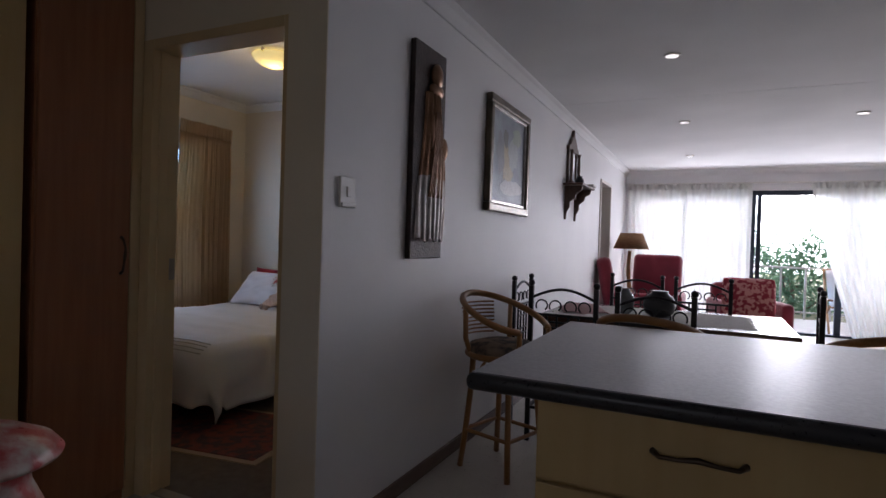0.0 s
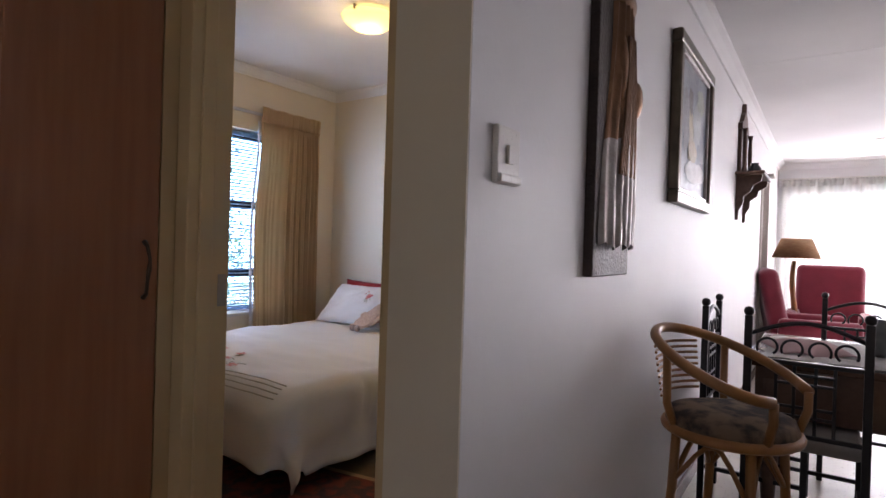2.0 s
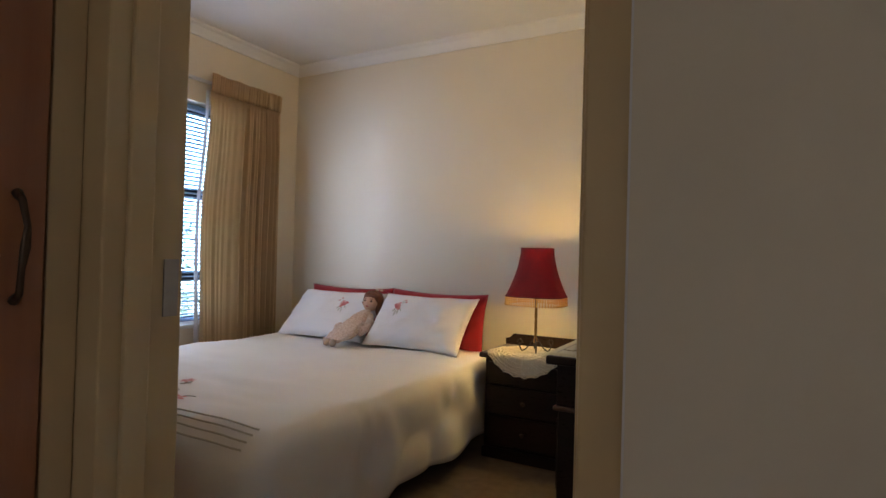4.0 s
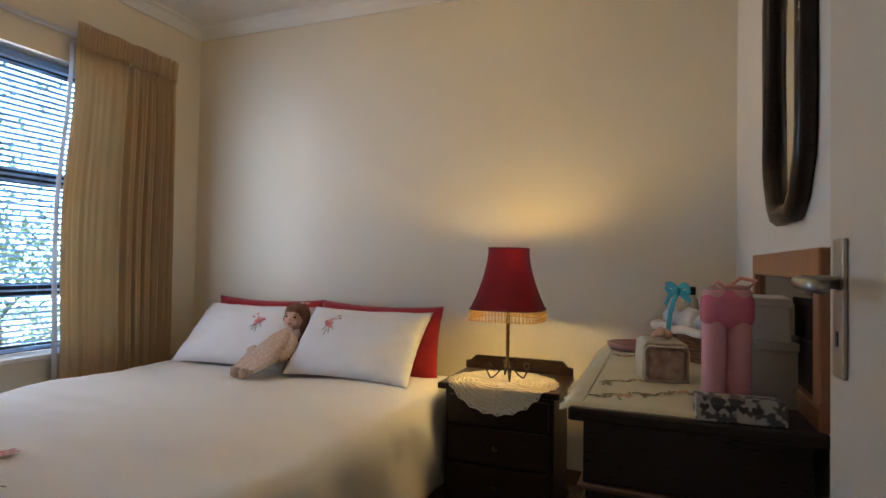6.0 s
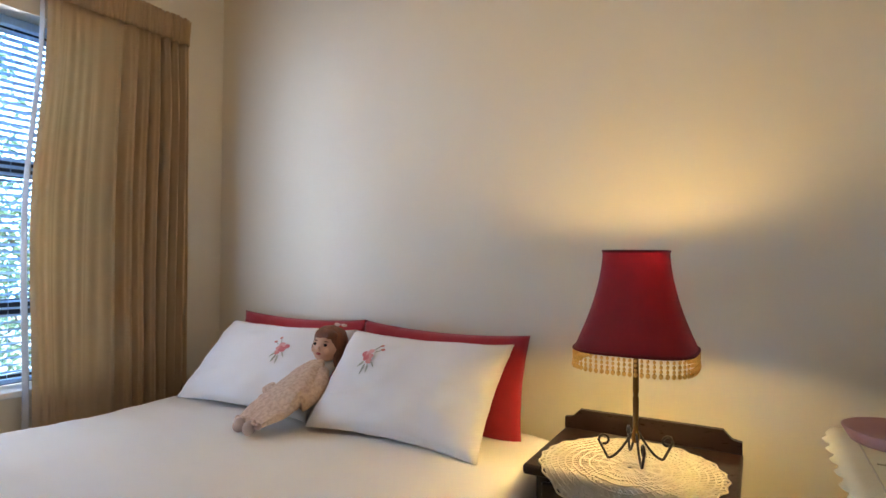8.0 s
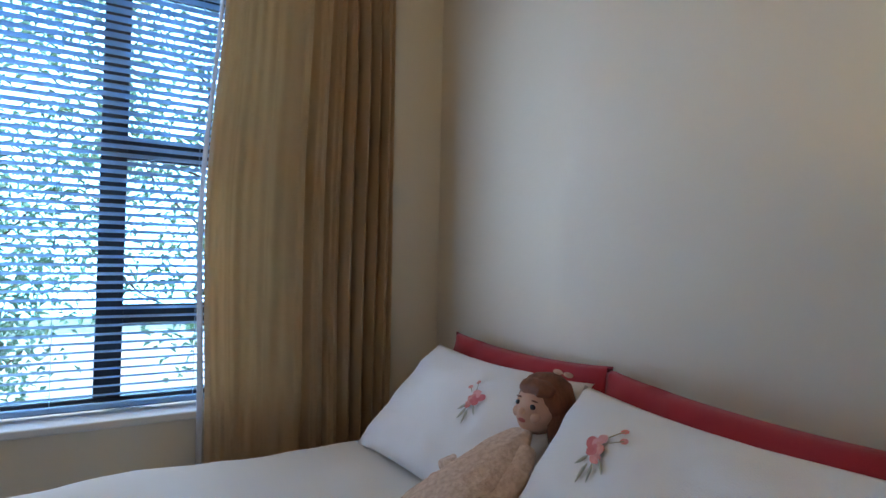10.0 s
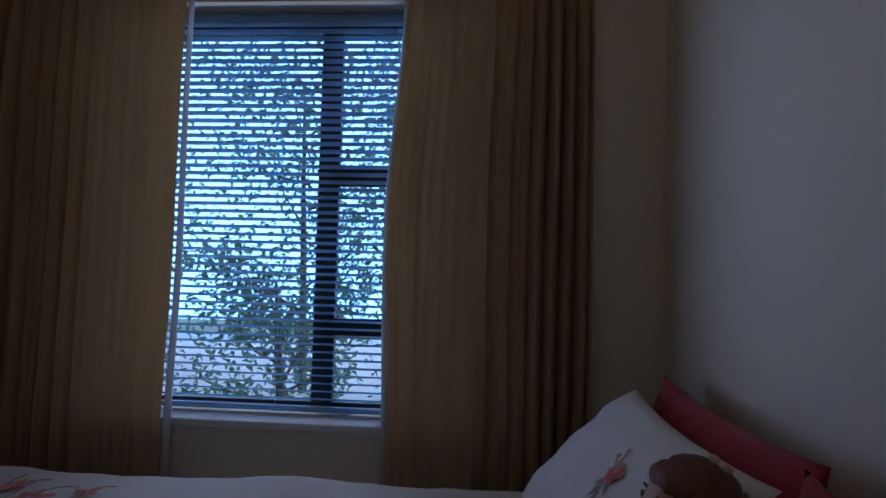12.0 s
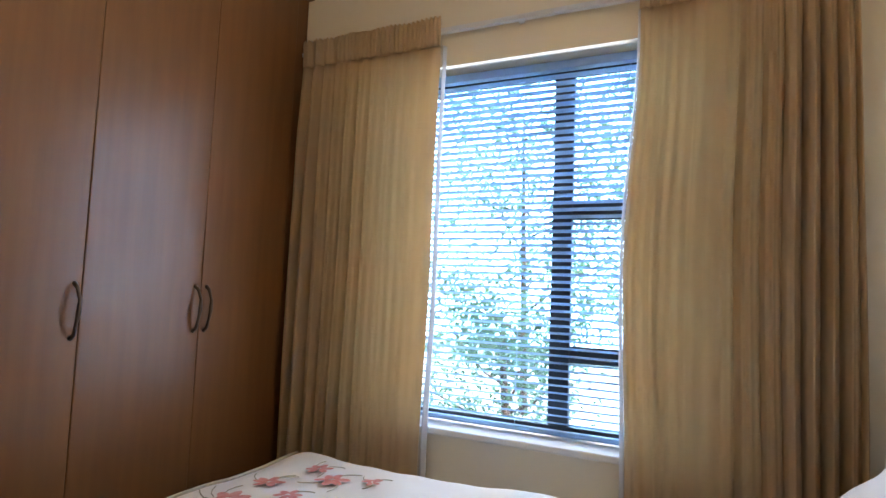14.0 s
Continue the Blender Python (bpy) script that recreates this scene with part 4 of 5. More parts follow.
def band(points, width, bm=None):
    """A flat satin band along points, its width along x and z as it turns."""
    n = len(points) - 1
    def fn(u, v):
        k = min(n - 1, int(u * n))
        f = u * n - k
        p, q = Vector(points[k]), Vector(points[k + 1])
        d = (q - p).normalized()
        side = d.cross(Vector((0, 1, 0))).normalized()
        return p.lerp(q, f) + side * width * (v - 0.5)
    return sheet(fn, n * 3, 3, 0.0012, bm)


bm = band([(0.004, -0.082, 0.225), (0.002, -0.104, 0.190), (-0.004, -0.112, 0.150), (-0.008, -0.116, 0.110), (-0.010, -0.112, 0.055)], 0.024)
for s in (-1, 1):
    band([(0.0, -0.075, 0.228), (s * 0.022, -0.085, 0.246), (s * 0.048, -0.088, 0.250), (s * 0.062, -0.082, 0.236), (s * 0.046, -0.076, 0.222), (s * 0.018, -0.078, 0.222), (0.0, -0.078, 0.228)], 0.022, bm)
    band([(0.0, -0.080, 0.226), (s * 0.040, -0.084, 0.210), (s * 0.068, -0.080, 0.188 + 0.012 * s)], 0.018, bm)
box(-0.012, 0.012, -0.096, -0.074, 0.214, 0.240, 0.006, bm)
part("ribbon", bm, AQUA, bk, "turquoise satin ribbon bow", True)

cd = thing("candle_pack", "two pink pillar candles tied with ribbon", "candles", (-1.675, 3.15, 0.776), 12)
cd.scale = (0.78, 0.78, 1.0)
PINKC = mat("pink_candle_wax", (0.74, 0.30, 0.36), 0.25, second=(0.80, 0.42, 0.45), scale=5, fine=60, bump=0.05)
for x in (-0.034, 0.034):
    c = part("candle", lathe([(0.030, 0), (0.033, 0.004), (0.033, 0.262), (0.029, 0.268), (0.004, 0.264)], 24, None, (x, 0, 0)), PINKC, cd, "", True)
    part("wick", tube([(x, 0, 0.262), (x + 0.002, 0, 0.278)], 0.0015, 5), EDGE, c)
part("wrapper", box(-0.0705, 0.0705, -0.036, 0.036, 0.18, 0.268, 0.03, None, 5), mat("deep_pink_wrap", (0.70, 0.13, 0.24), 0.2, second=(0.78, 0.25, 0.33), scale=12), cd, "glossy deep pink wrapper", True)
bm = tube([(0, 0, 0.272), (0.03, -0.02, 0.295), (0.07, -0.022, 0.288), (0.05, -0.02, 0.272), (0.0, -0.01, 0.275)], 0.005, 6)
tube([(0, 0, 0.272), (-0.03, -0.02, 0.285), (-0.05, -0.02, 0.276), (-0.02, -0.02, 0.268)], 0.005, 6, bm)
part("bow", bm, mat("peach_bow", (0.80, 0.42, 0.40), 0.4), cd, "peach ribbon bow", True)

WHITEBOX = mat("white_gift_card", (0.60, 0.57, 0.52), 0.35, second=(0.52, 0.49, 0.45), scale=8, fine=60)
for z, h, w, rz, lb in ((0.776, 0.15, 0.075, 4, "tall white gift box with a window"), (0.926, 0.10, 0.085, -6, "white gift box stacked on another")):
    g = thing("gift_box", lb, "box", (-1.585, 3.30, z), rz, "white gift boxes")
    part("carton", box(-w, 0.055, -0.09, 0.09, 0.0, h, 0.004), WHITEBOX, g)
    part("label", box(-w - 0.0015, -w, -0.05, 0.05, h * 0.25, h * 0.75), mat("grey_label", (0.45, 0.42, 0.38), 0.4), g)
    part("lid", box(-w - 0.003, 0.057, -0.093, 0.093, h - 0.02, h - 0.001, 0.002), WHITEBOX, g)
hb = thing("patterned_box", "flat box printed with black hearts", "box", (-1.665, 3.085, 0.776), 3)
hb.scale = (0.8, 0.9, 0.8)
GREY = mat("printed_card", (0.42, 0.40, 0.38), 0.45, second=(0.06, 0.06, 0.06), scale=45, mix=0.08, detail=1.0)
part("carton", box(-0.10, 0.11, -0.052, 0.008, 0.0, 0.062, 0.003), GREY, hb)
for i in range(5):
    bm = bmesh.new()
    hp = [(0, -0.011), (0.012, 0.002), (0.010, 0.009), (0.005, 0.010), (0, 0.006), (-0.005, 0.010), (-0.010, 0.009), (-0.012, 0.002)]
    bm.faces.new([bm.verts.new((-0.08 + 0.03 * i + a, -0.0535, 0.035 + b)) for a, b in hp])
    part("printed_heart", bm, EDGE, hb)
tr = thing("oval_tray", "dusty pink oval tray behind the cloth", "tray", (-1.90, 3.96, 0.777))
part("dish", lathe([(0.06, 0), (0.085, 0.004), (0.10, 0.03), (0.096, 0.031), (0.08, 0.009), (0.01, 0.006)], 28), mat("dusty_pink_enamel", (0.45, 0.24, 0.26), 0.4), tr, "", True)
st = thing("folding_tray_stand", "folded reddish wooden stand leaning by the dressing table", "stand", (-2.06, 3.86, 0.0), 0)
for x, l in ((-0.02, 0.55), (0.015, 0.60)):
    part("slat", box(-0.012, 0.012, -0.02, 0.02, 0, l, 0.004, None, 2, pose(x, 0, 0, 6, 8, 0)), CUP_DARK, st)
part("rail", box(-0.06, 0.05, -0.015, 0.015, 0.45, 0.475, 0.004, None, 2, pose(0, 0, 0, 6, 8, 0)), CUP_DARK, st)

# ---- kitchen ----
cup = thing("tall_cupboard", "tall reddish wood veneer broom cupboard, closed", "cupboard", (-2.345, 1.45, 0))
part("carcass", box(-0.55, -0.021, -0.20, 0.245, 0, 2.45), CUP_DARK, cup)
d = part("door", box(-0.020, 0.0, -0.195, 0.19, 0.05, 2.44, 0.003), CUP_DARK, cup)
part("handle", tube([(0.0, 0.15, 1.02), (0.017, 0.15, 1.032), (0.028, 0.147, 1.07), (0.030, 0.15, 1.10), (0.028, 0.153, 1.13), (0.017, 0.15, 1.168), (0.0, 0.15, 1.18)], 0.006, 8, None, False, [1.3, 0.9, 0.8, 1.2, 0.8, 0.9, 1.3]), BRONZE, d, "dark bow handle", True)
part("filler_strip", box(-0.02, -0.004, 0.194, 0.243, 0.0, 2.45, 0.002), FRAME_PAINT, cup)
tallp = thing("pantry_unit", "tall cream pantry unit beside the broom cupboard", "cupboard", (-2.36, 0.55, 0))
part("carcass", box(-0.55, -0.02, -0.65, 0.67, 0, 2.45), CREAM_CUP, tallp)
for y0, y1 in ((-0.645, 0.005), (0.01, 0.665)):
    d = part("door", box(-0.019, 0.0, y0, y1, 0.05, 2.44, 0.003), CREAM_CUP, tallp)
    part("handle", tube([(0.0, y0 + 0.04, 1.02), (0.026, y0 + 0.04, 1.04), (0.028, y0 + 0.04, 1.10), (0.026, y0 + 0.04, 1.16), (0.0, y0 + 0.04, 1.18)], 0.006, 8), BRONZE, d)

churn = thing("milk_churn", "floral enamel milk churn with a lid and wire handle", "churn", (-1.42, 0.64, -0.0))
ENAM = mat("floral_enamel", (0.62, 0.56, 0.52), 0.3, second=(0.50, 0.09, 0.09), scale=9, fine=80, bump=0.05, mix=0.14)
part("body", lathe([(0.13, 0.0), (0.15, 0.02), (0.155, 0.45), (0.145, 0.56), (0.11, 0.64), (0.105, 0.69), (0.115, 0.70)], 36), ENAM, churn, "", True)
part("lid", lathe([(0.165, 0.70), (0.17, 0.71), (0.15, 0.735), (0.09, 0.765), (0.02, 0.775)], 36), ENAM, churn, "domed floral lid", True)
part("handle", tube([(0.09, 0.0, 0.765), (0.085, 0, 0.83), (0.05, 0, 0.90), (0, 0, 0.93), (-0.05, 0, 0.90), (-0.085, 0, 0.83), (-0.09, 0, 0.765)], 0.008, 8), IRON, churn, "dark wire handle", True)

wt = thing("worktop", "grey laminate breakfast counter with black rounded edge", "worktop", (0, 0, 0.86))
bm = box(-0.505, 3.2, 1.235, 2.265, 0.034, 0.040)
part("surface", bm, LAMINATE, wt)
part("edge", box(-0.52, 3.21, 1.22, 2.28, -0.004, 0.0375, 0.017, None, 4), EDGE, wt, "thick black bullnose edge", True)
for i in range(5):
    x0 = -0.36 + 0.70 * i
    u = thing("base_cabinet", "cream base cabinet with a drawer under the counter", "cabinet", (x0, 1.30, 0), 0, "base cabinets")
    part("carcass", box(0.0, 0.695, 0.0, 0.62, 0.10, 0.855), CREAM_CUP, u)
    part("plinth", box(0.0, 0.695, 0.05, 0.62, 0, 0.10), EDGE, u)
    for nm, z0, z1 in (("drawer", 0.66, 0.845), ("door", 0.11, 0.65)):
        d = part(nm, box(0.004, 0.691, -0.019, -0.001, z0, z1, 0.003), CREAM_CUP, u)
        hz = (z0 + z1) / 2 + 0.02 if nm == "drawer" else z1 - 0.05
        part("handle", tube([(0.26, -0.018, hz), (0.275, -0.04, hz - 0.004), (0.31, -0.045, hz - 0.002), (0.35, -0.047, hz + 0.004), (0.39, -0.045, hz - 0.002), (0.425, -0.04, hz - 0.004), (0.44, -0.018, hz)], 0.006, 8, None, False, [1.3, 0.9, 0.8, 1.2, 0.8, 0.9, 1.3]), BRONZE, d, "dark bow handle", True)
pn = thing("counter_back_panel", "cream panel closing the back of the counter", "panel", (0, 0, 0))
part("panel", box(-0.36, 3.14, 1.925, 1.945, 0, 0.855, 0.002), CREAM_CUP, pn)

# unseen window frame, added to go with the kitchen fill lamp
kw = tagged(new("window_unseen"), "unseen white window frame added round the kitchen fill lamp", "window", kind="structure")
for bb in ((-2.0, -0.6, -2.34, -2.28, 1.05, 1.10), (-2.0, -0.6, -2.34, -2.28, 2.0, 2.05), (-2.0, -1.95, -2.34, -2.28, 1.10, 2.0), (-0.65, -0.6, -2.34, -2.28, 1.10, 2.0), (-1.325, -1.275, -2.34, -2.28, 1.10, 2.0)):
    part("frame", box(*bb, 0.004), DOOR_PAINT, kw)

# ---- on the picture wall ----
sw = thing("light_switch", "white plastic light switch on the wall", "switch", (-1.302, 1.806, 1.387))
PLASTIC = mat("ivory_plastic", (0.74, 0.72, 0.68), 0.3, bump=0.02)
part("plate", box(0.0, 0.014, -0.05, 0.05, -0.06, 0.06, 0.004), PLASTIC, sw)
part("rocker", box(0.013, 0.021, -0.012, 0.012, -0.018, 0.022, 0.002), PLASTIC, sw)
part("lower_ledge", box(0.008, 0.022, -0.046, 0.046, -0.058, -0.040, 0.004), PLASTIC, sw)

COPPER = mat("beaten_copper", (0.34, 0.19, 0.11), 0.38, metal=0.85, second=(0.16, 0.09, 0.055), scale=9, fine=70, bump=0.5)
PEWTER = mat("silvered_copper", (0.55, 0.53, 0.52), 0.33, metal=0.9, second=(0.30, 0.25, 0.22), scale=14, fine=70, bump=0.4)
SLATE = mat("dark_relief_ground", (0.06, 0.04, 0.035), 0.55, metal=0.3, second=(0.03, 0.02, 0.02), scale=20, fine=90, bump=1.0)
rl = thing("wall_relief", "tall beaten metal relief of a robed woman on dark board", "relief", (-1.302, 2.452, 1.12))
part("board", box(0.0, 0.03, -0.165, 0.165, 0.0, 1.035, 0.004), SLATE, rl)


def robe(u, v):
    z = 0.09 + 0.72 * v
    w = 0.145 - 0.055 * v + 0.02 * math.sin(5 * v)
    y = (2 * u - 1) * w + 0.02 * math.sin(3.2 * v) + 0.012
    dome = math.sqrt(max(0.0, 1 - (2 * u - 1) ** 2))
    return (0.031 + 0.035 * dome * (1 - 0.3 * v) + 0.010 * math.sin((15 - 4 * v) * u * 3.1 + 2.5 * math.sin(3 * v)) * dome, y, z + 0.012 * math.sin(22 * u) * (1 - v))


bm = sheet(robe, 48, 40)
for f in bm.faces:
    f.material_index = 1 if sum(v.co.z for v in f.verts) / 4 < 0.40 else 0
part("robe", bm, [COPPER, PEWTER], rl, "pleated copper and pewter robe", True)
bm = bmesh.new()
for at, r, s in (((0.045, 0.03, 0.90), 0.055, (0.5, 0.85, 1.15)), ((0.04, 0.035, 0.83), 0.05, (0.5, 1.4, 0.8)), ((0.05, -0.02, 0.62), 0.03, (0.6, 0.8, 3.4)), ((0.055, 0.10, 0.55), 0.04, (0.6, 0.9, 1.5))):
    own = bmesh.new()
    bmesh.ops.create_icosphere(own, subdivisions=3, radius=r)
    bmesh.ops.transform(own, matrix=Matrix.Translation(at) @ Matrix.Diagonal((*s, 1)), verts=own.verts[:])
    join(bm, own)
part("upper_body", bm, COPPER, rl, "", True)
bm = bmesh.new()
for k in range(9):
    y = -0.06 + 0.017 * k
    tube([(0.066, y + 0.02 * math.sin(3.2 * v) - 0.012 * (k - 4) * v, 0.30 + 0.5 * v) for v in [j / 12 for j in range(11)]], 0.005, 5, bm)
part("fold_line", bm, COPPER, rl, "", True)

GILT = mat("aged_gilt_frame", (0.16, 0.125, 0.085), 0.32, metal=0.6, second=(0.07, 0.055, 0.04), scale=14, fine=90, bump=0.3)
pc = thing("framed_painting", "framed oil painting in dark gilt frame", "painting", (-1.302, 3.665, 1.78))
W, H = 0.41, 0.37
for b in ((0, 0.045, -W, W, H - 0.055, H), (0, 0.045, -W, W, -H, -H + 0.055), (0, 0.0445, -W, -W + 0.055, -H + 0.055, H - 0.055), (0, 0.0445, W - 0.055, W, -H + 0.055, H - 0.055)):
    part("frame_bar", box(*b, 0.010, None, 3), GILT, pc)
for b in ((0, 0.03, -W + 0.055, W - 0.055, H - 0.075, H - 0.055), (0, 0.03, -W + 0.055, W - 0.055, -H + 0.055, -H + 0.075), (0, 0.0295, -W + 0.055, -W + 0.075, -H + 0.075, H - 0.075), (0, 0.0295, W - 0.075, W - 0.055, -H + 0.075, H - 0.075)):
    part("slip", box(*b, 0.003), PEWTER, pc)
part("canvas", box(0, 0.016, -W + 0.07, W - 0.07, -H + 0.07, H - 0.07), mat("oil_paint", (0.30, 0.33, 0.38), 0.45, second=(0.14, 0.16, 0.20), scale=7, fine=50, bump=0.5), pc)
rnd = random.Random(8)
for i, (y, z, ry, rz, c) in enumerate(((-0.05, -0.02, 0.08, 0.14, (0.42, 0.33, 0.20)), (-0.06, 0.14, 0.05, 0.06, (0.10, 0.08, 0.08)), (0.10, 0.05, 0.10, 0.12, (0.42, 0.45, 0.46)), (-0.16, 0.02, 0.07, 0.16, (0.20, 0.20, 0.22)), (0.05, -0.19, 0.22, 0.06, (0.50, 0.50, 0.52)), (0.16, 0.18, 0.09, 0.06, (0.34, 0.38, 0.32)), (0.0, -0.10, 0.09, 0.05, (0.45, 0.37, 0.25)))):
    bm = bmesh.new()
    bm.faces.new([bm.verts.new((0.0175 + 0.0006 * i, y + ry * (1 + 0.25 * rnd.uniform(-1, 1)) * math.cos(a), z + rz * (1 + 0.25 * rnd.uniform(-1, 1)) * math.sin(a))) for a in [2 * math.pi * k / 14 for k in range(14)]])
    part("brush_patch", bm, mat("oil_patch", c, 0.45, second=tuple(0.7 * q for q in c), scale=25, fine=60, bump=0.5), pc)

ck = thing("wall_shelf_mirror", "dark carved wooden wall shelf with small mirror", "wall shelf", (-1.302, 5.60, 1.455))
part("back_board", box(0.0, 0.025, -0.19, 0.19, 0.22, 0.68, 0.005), SKIRT, ck)
bm = bmesh.new()
arch = [(-0.20, 0.68), (-0.20, 0.72), (-0.14, 0.74), (-0.08, 0.80), (-0.03, 0.83), (0, 0.90), (0.03, 0.83), (0.08, 0.80), (0.14, 0.74), (0.20, 0.72), (0.20, 0.68)]
bm.faces.new([bm.verts.new((0.0, y, z)) for y, z in arch])
r = bmesh.ops.extrude_face_region(bm, geom=bm.faces[:])
bmesh.ops.translate(bm, vec=(0.03, 0, 0), verts=[v for v in r["geom"] if isinstance(v, bmesh.types.BMVert)])
bmesh.ops.recalc_face_normals(bm, faces=bm.faces[:])
part("crest", bm, SKIRT, ck, "carved crest")
part("mirror_glass", box(0.025, 0.030, -0.11, 0.11, 0.40, 0.66), MIRROR, ck)
for y in (-0.165, 0.165):
    part("turned_post", lathe([(0.018, 0.35), (0.022, 0.37), (0.012, 0.40), (0.016, 0.52), (0.012, 0.64), (0.02, 0.68)], 12, None, (0.045, y, 0)), SKIRT, ck, "", True)
part("shelf", box(0.0, 0.19, -0.30, 0.30, 0.325, 0.348, 0.006), SKIRT, ck)
for y in (-0.22, 0.20):
    bm = bmesh.new()
    prof = [(0.0, 0.0), (0.018, 0.0), (0.022, 0.07), (0.05, 0.12), (0.05, 0.17), (0.10, 0.21), (0.11, 0.25), (0.16, 0.28), (0.17, 0.325), (0.0, 0.325)]
    bm.faces.new([bm.verts.new((x, y, z)) for x, z in prof])
    r = bmesh.ops.extrude_face_region(bm, geom=bm.faces[:])
    bmesh.ops.translate(bm, vec=(0, 0.022, 0), verts=[v for v in r["geom"] if isinstance(v, bmesh.types.BMVert)])
    bmesh.ops.recalc_face_normals(bm, faces=bm.faces[:])
    part("bracket", bm, SKIRT, ck, "scrolled bracket")
pot = thing("small_pot", "small dark ornament on the wall shelf", "ornament", (-1.20, 5.55, 1.799))
part("body", lathe([(0.025, 0), (0.045, 0.02), (0.045, 0.05), (0.025, 0.08), (0.03, 0.09)], 16), EDGE, pot, "", True)
pl2 = thing("folded_paper", "pale card lying on the wall shelf", "card", (-1.16, 5.72, 1.799))
part("card", box(-0.05, 0.08, -0.08, 0.08, 0, 0.02, 0.002), WHITEBOX, pl2)

# ---- rattan bar stools ----
RATTAN = mat("honey_rattan", (0.36, 0.17, 0.055), 0.35, second=(0.25, 0.105, 0.03), scale=9, stretch=(1, 1, 0.4), fine=60, bump=0.2)
TAPESTRY = mat("tapestry_seat", (0.22, 0.15, 0.10), 0.95, second=(0.055, 0.045, 0.04), scale=14, fine=260, bump=0.6, mix=0.15)


def stool(at, turn, label):
    s = thing("bar_stool", label, "bar stool", at, turn, "rattan bar stools")
    part("seat_ring", tube([(0.20 * math.cos(a), 0.20 * math.sin(a), 0.615) for a in [2 * math.pi * k / 32 for k in range(32)]], 0.018, 8, None, True), RATTAN, s, "", True)
    part("cushion", lathe([(0.05, 0.60), (0.185, 0.605), (0.203, 0.63), (0.19, 0.665), (0.12, 0.685), (0.01, 0.69)], 32), TAPESTRY, s, "dark tapestry seat cushion", True)
    for k in range(4):
        a = math.pi / 4 + math.pi / 2 * k
        c, q = math.cos(a), math.sin(a)
        part("leg", tube([(0.17 * c, 0.17 * q, 0.61), (0.18 * c, 0.18 * q, 0.40), (0.205 * c, 0.205 * q, 0.15), (0.225 * c, 0.225 * q, 0.0)], 0.016, 8), RATTAN, s, "", True)
        b = a + math.pi / 2
        part("arched_brace", tube([((0.178 - 0.03 * math.sin(math.pi * j / 8)) * (c * (1 - j / 8) + math.cos(b) * j / 8) * 1.02, (0.178 - 0.03 * math.sin(math.pi * j / 8)) * (q * (1 - j / 8) + math.sin(b) * j / 8) * 1.02, 0.42 + 0.15 * math.sin(math.pi * j / 8)) for j in range(9)], 0.009, 6), RATTAN, s, "", True)
        part("stretcher", tube([(0.208 * c, 0.208 * q, 0.20), (0.208 * math.cos(b), 0.208 * math.sin(b), 0.20)], 0.011, 6), RATTAN, s)
    # back and arms: a hoop that rises behind (at -x) and comes down to the arm ends (at +x)
    hoop = []
    for j in range(25):
        a = math.radians(35 + 290 * j / 24)
        back = 0.5 - 0.5 * math.cos(2 * math.pi * j / 24)
        hoop.append((0.225 * math.cos(a) * (1 + 0.12 * back), 0.225 * math.sin(a), 0.76 + 0.16 * back ** 0.8))
    part("arm_hoop", tube(hoop, 0.018, 8), RATTAN, s, "", True)
    for j in (0, 24, 7, 17):
        p = hoop[j]
        n = math.hypot(p[0], p[1])
        part("upright", tube([(0.195 * p[0] / n, 0.195 * p[1] / n, 0.615), (0.225 * p[0] / n, 0.225 * p[1] / n, 0.70), p], 0.014, 8), RATTAN, s, "", True)
    for z in range(9):
        f = 0.70 + 0.021 * z
        pts = []
        for j in range(9):
            a = math.radians(145 + 70 * j / 8)
            r = 0.205 + 0.045 * (f - 0.62) / 0.3
            pts.append((r * math.cos(a), r * math.sin(a), f))
        part("back_cane", tube(pts, 0.005, 5), RATTAN, s)
    return s


first = stool((-0.985, 2.86, 0.0), -18, "honey rattan bar stool against the wall, tapestry cushion")
for x, y, t in ((-0.22, 2.62, 80), (0.62, 2.62, 95)):
    tagged(copy_thing(first, pose(x, y, 0, 0, 0, t)), "honey rattan bar stool pushed under the counter")

# ---- dining table and iron chairs ----
tb = thing("dining_table", "dark wooden dining table", "table", (-0.30, 4.02, 0))
part("tabletop", box(-0.72, 0.76, -0.47, 0.50, 0.715, 0.748, 0.008), mat("polished_dark_tabletop", (0.12, 0.065, 0.045), 0.2, second=(0.08, 0.04, 0.03), scale=6, stretch=(6, 1, 6), fine=40, bump=0.03), tb)
part("apron", box(-0.68, 0.70, -0.43, 0.44, 0.50, 0.715, 0.004), SKIRT, tb)
for x in (-0.62, 0.64):
    for y in (-0.40, 0.40):
        part("leg", lathe([(0.022, 0), (0.03, 0.03), (0.025, 0.10), (0.04, 0.35), (0.03, 0.50), (0.042, 0.56), (0.042, 0.66)], 14, None, (x, y, 0)), SKIRT, tb, "", True)
LACE = mat("white_lace", (0.78, 0.76, 0.74), 0.9, second=(0.62, 0.60, 0.58), scale=30, fine=200, bump=0.8)
lc = thing("lace_tablecloth", "white lace cloth spread over the table", "tablecloth", (-0.30, 4.02, 0.749))
part("cloth", sheet(lambda u, v: ((u - 0.5) * 1.22 * (1 + 0.02 * math.sin(30 * v)) - 0.06, (v - 0.5) * 0.78 * (1 - 0.35 * max(0.0, u - 0.6)) * (1 + 0.03 * math.sin(60 * u)), 0.001 + 0.003 * abs(noise.noise(Vector((6 * u, 6 * v, 0))))), 50, 40, 0.002), LACE, lc, "", True)
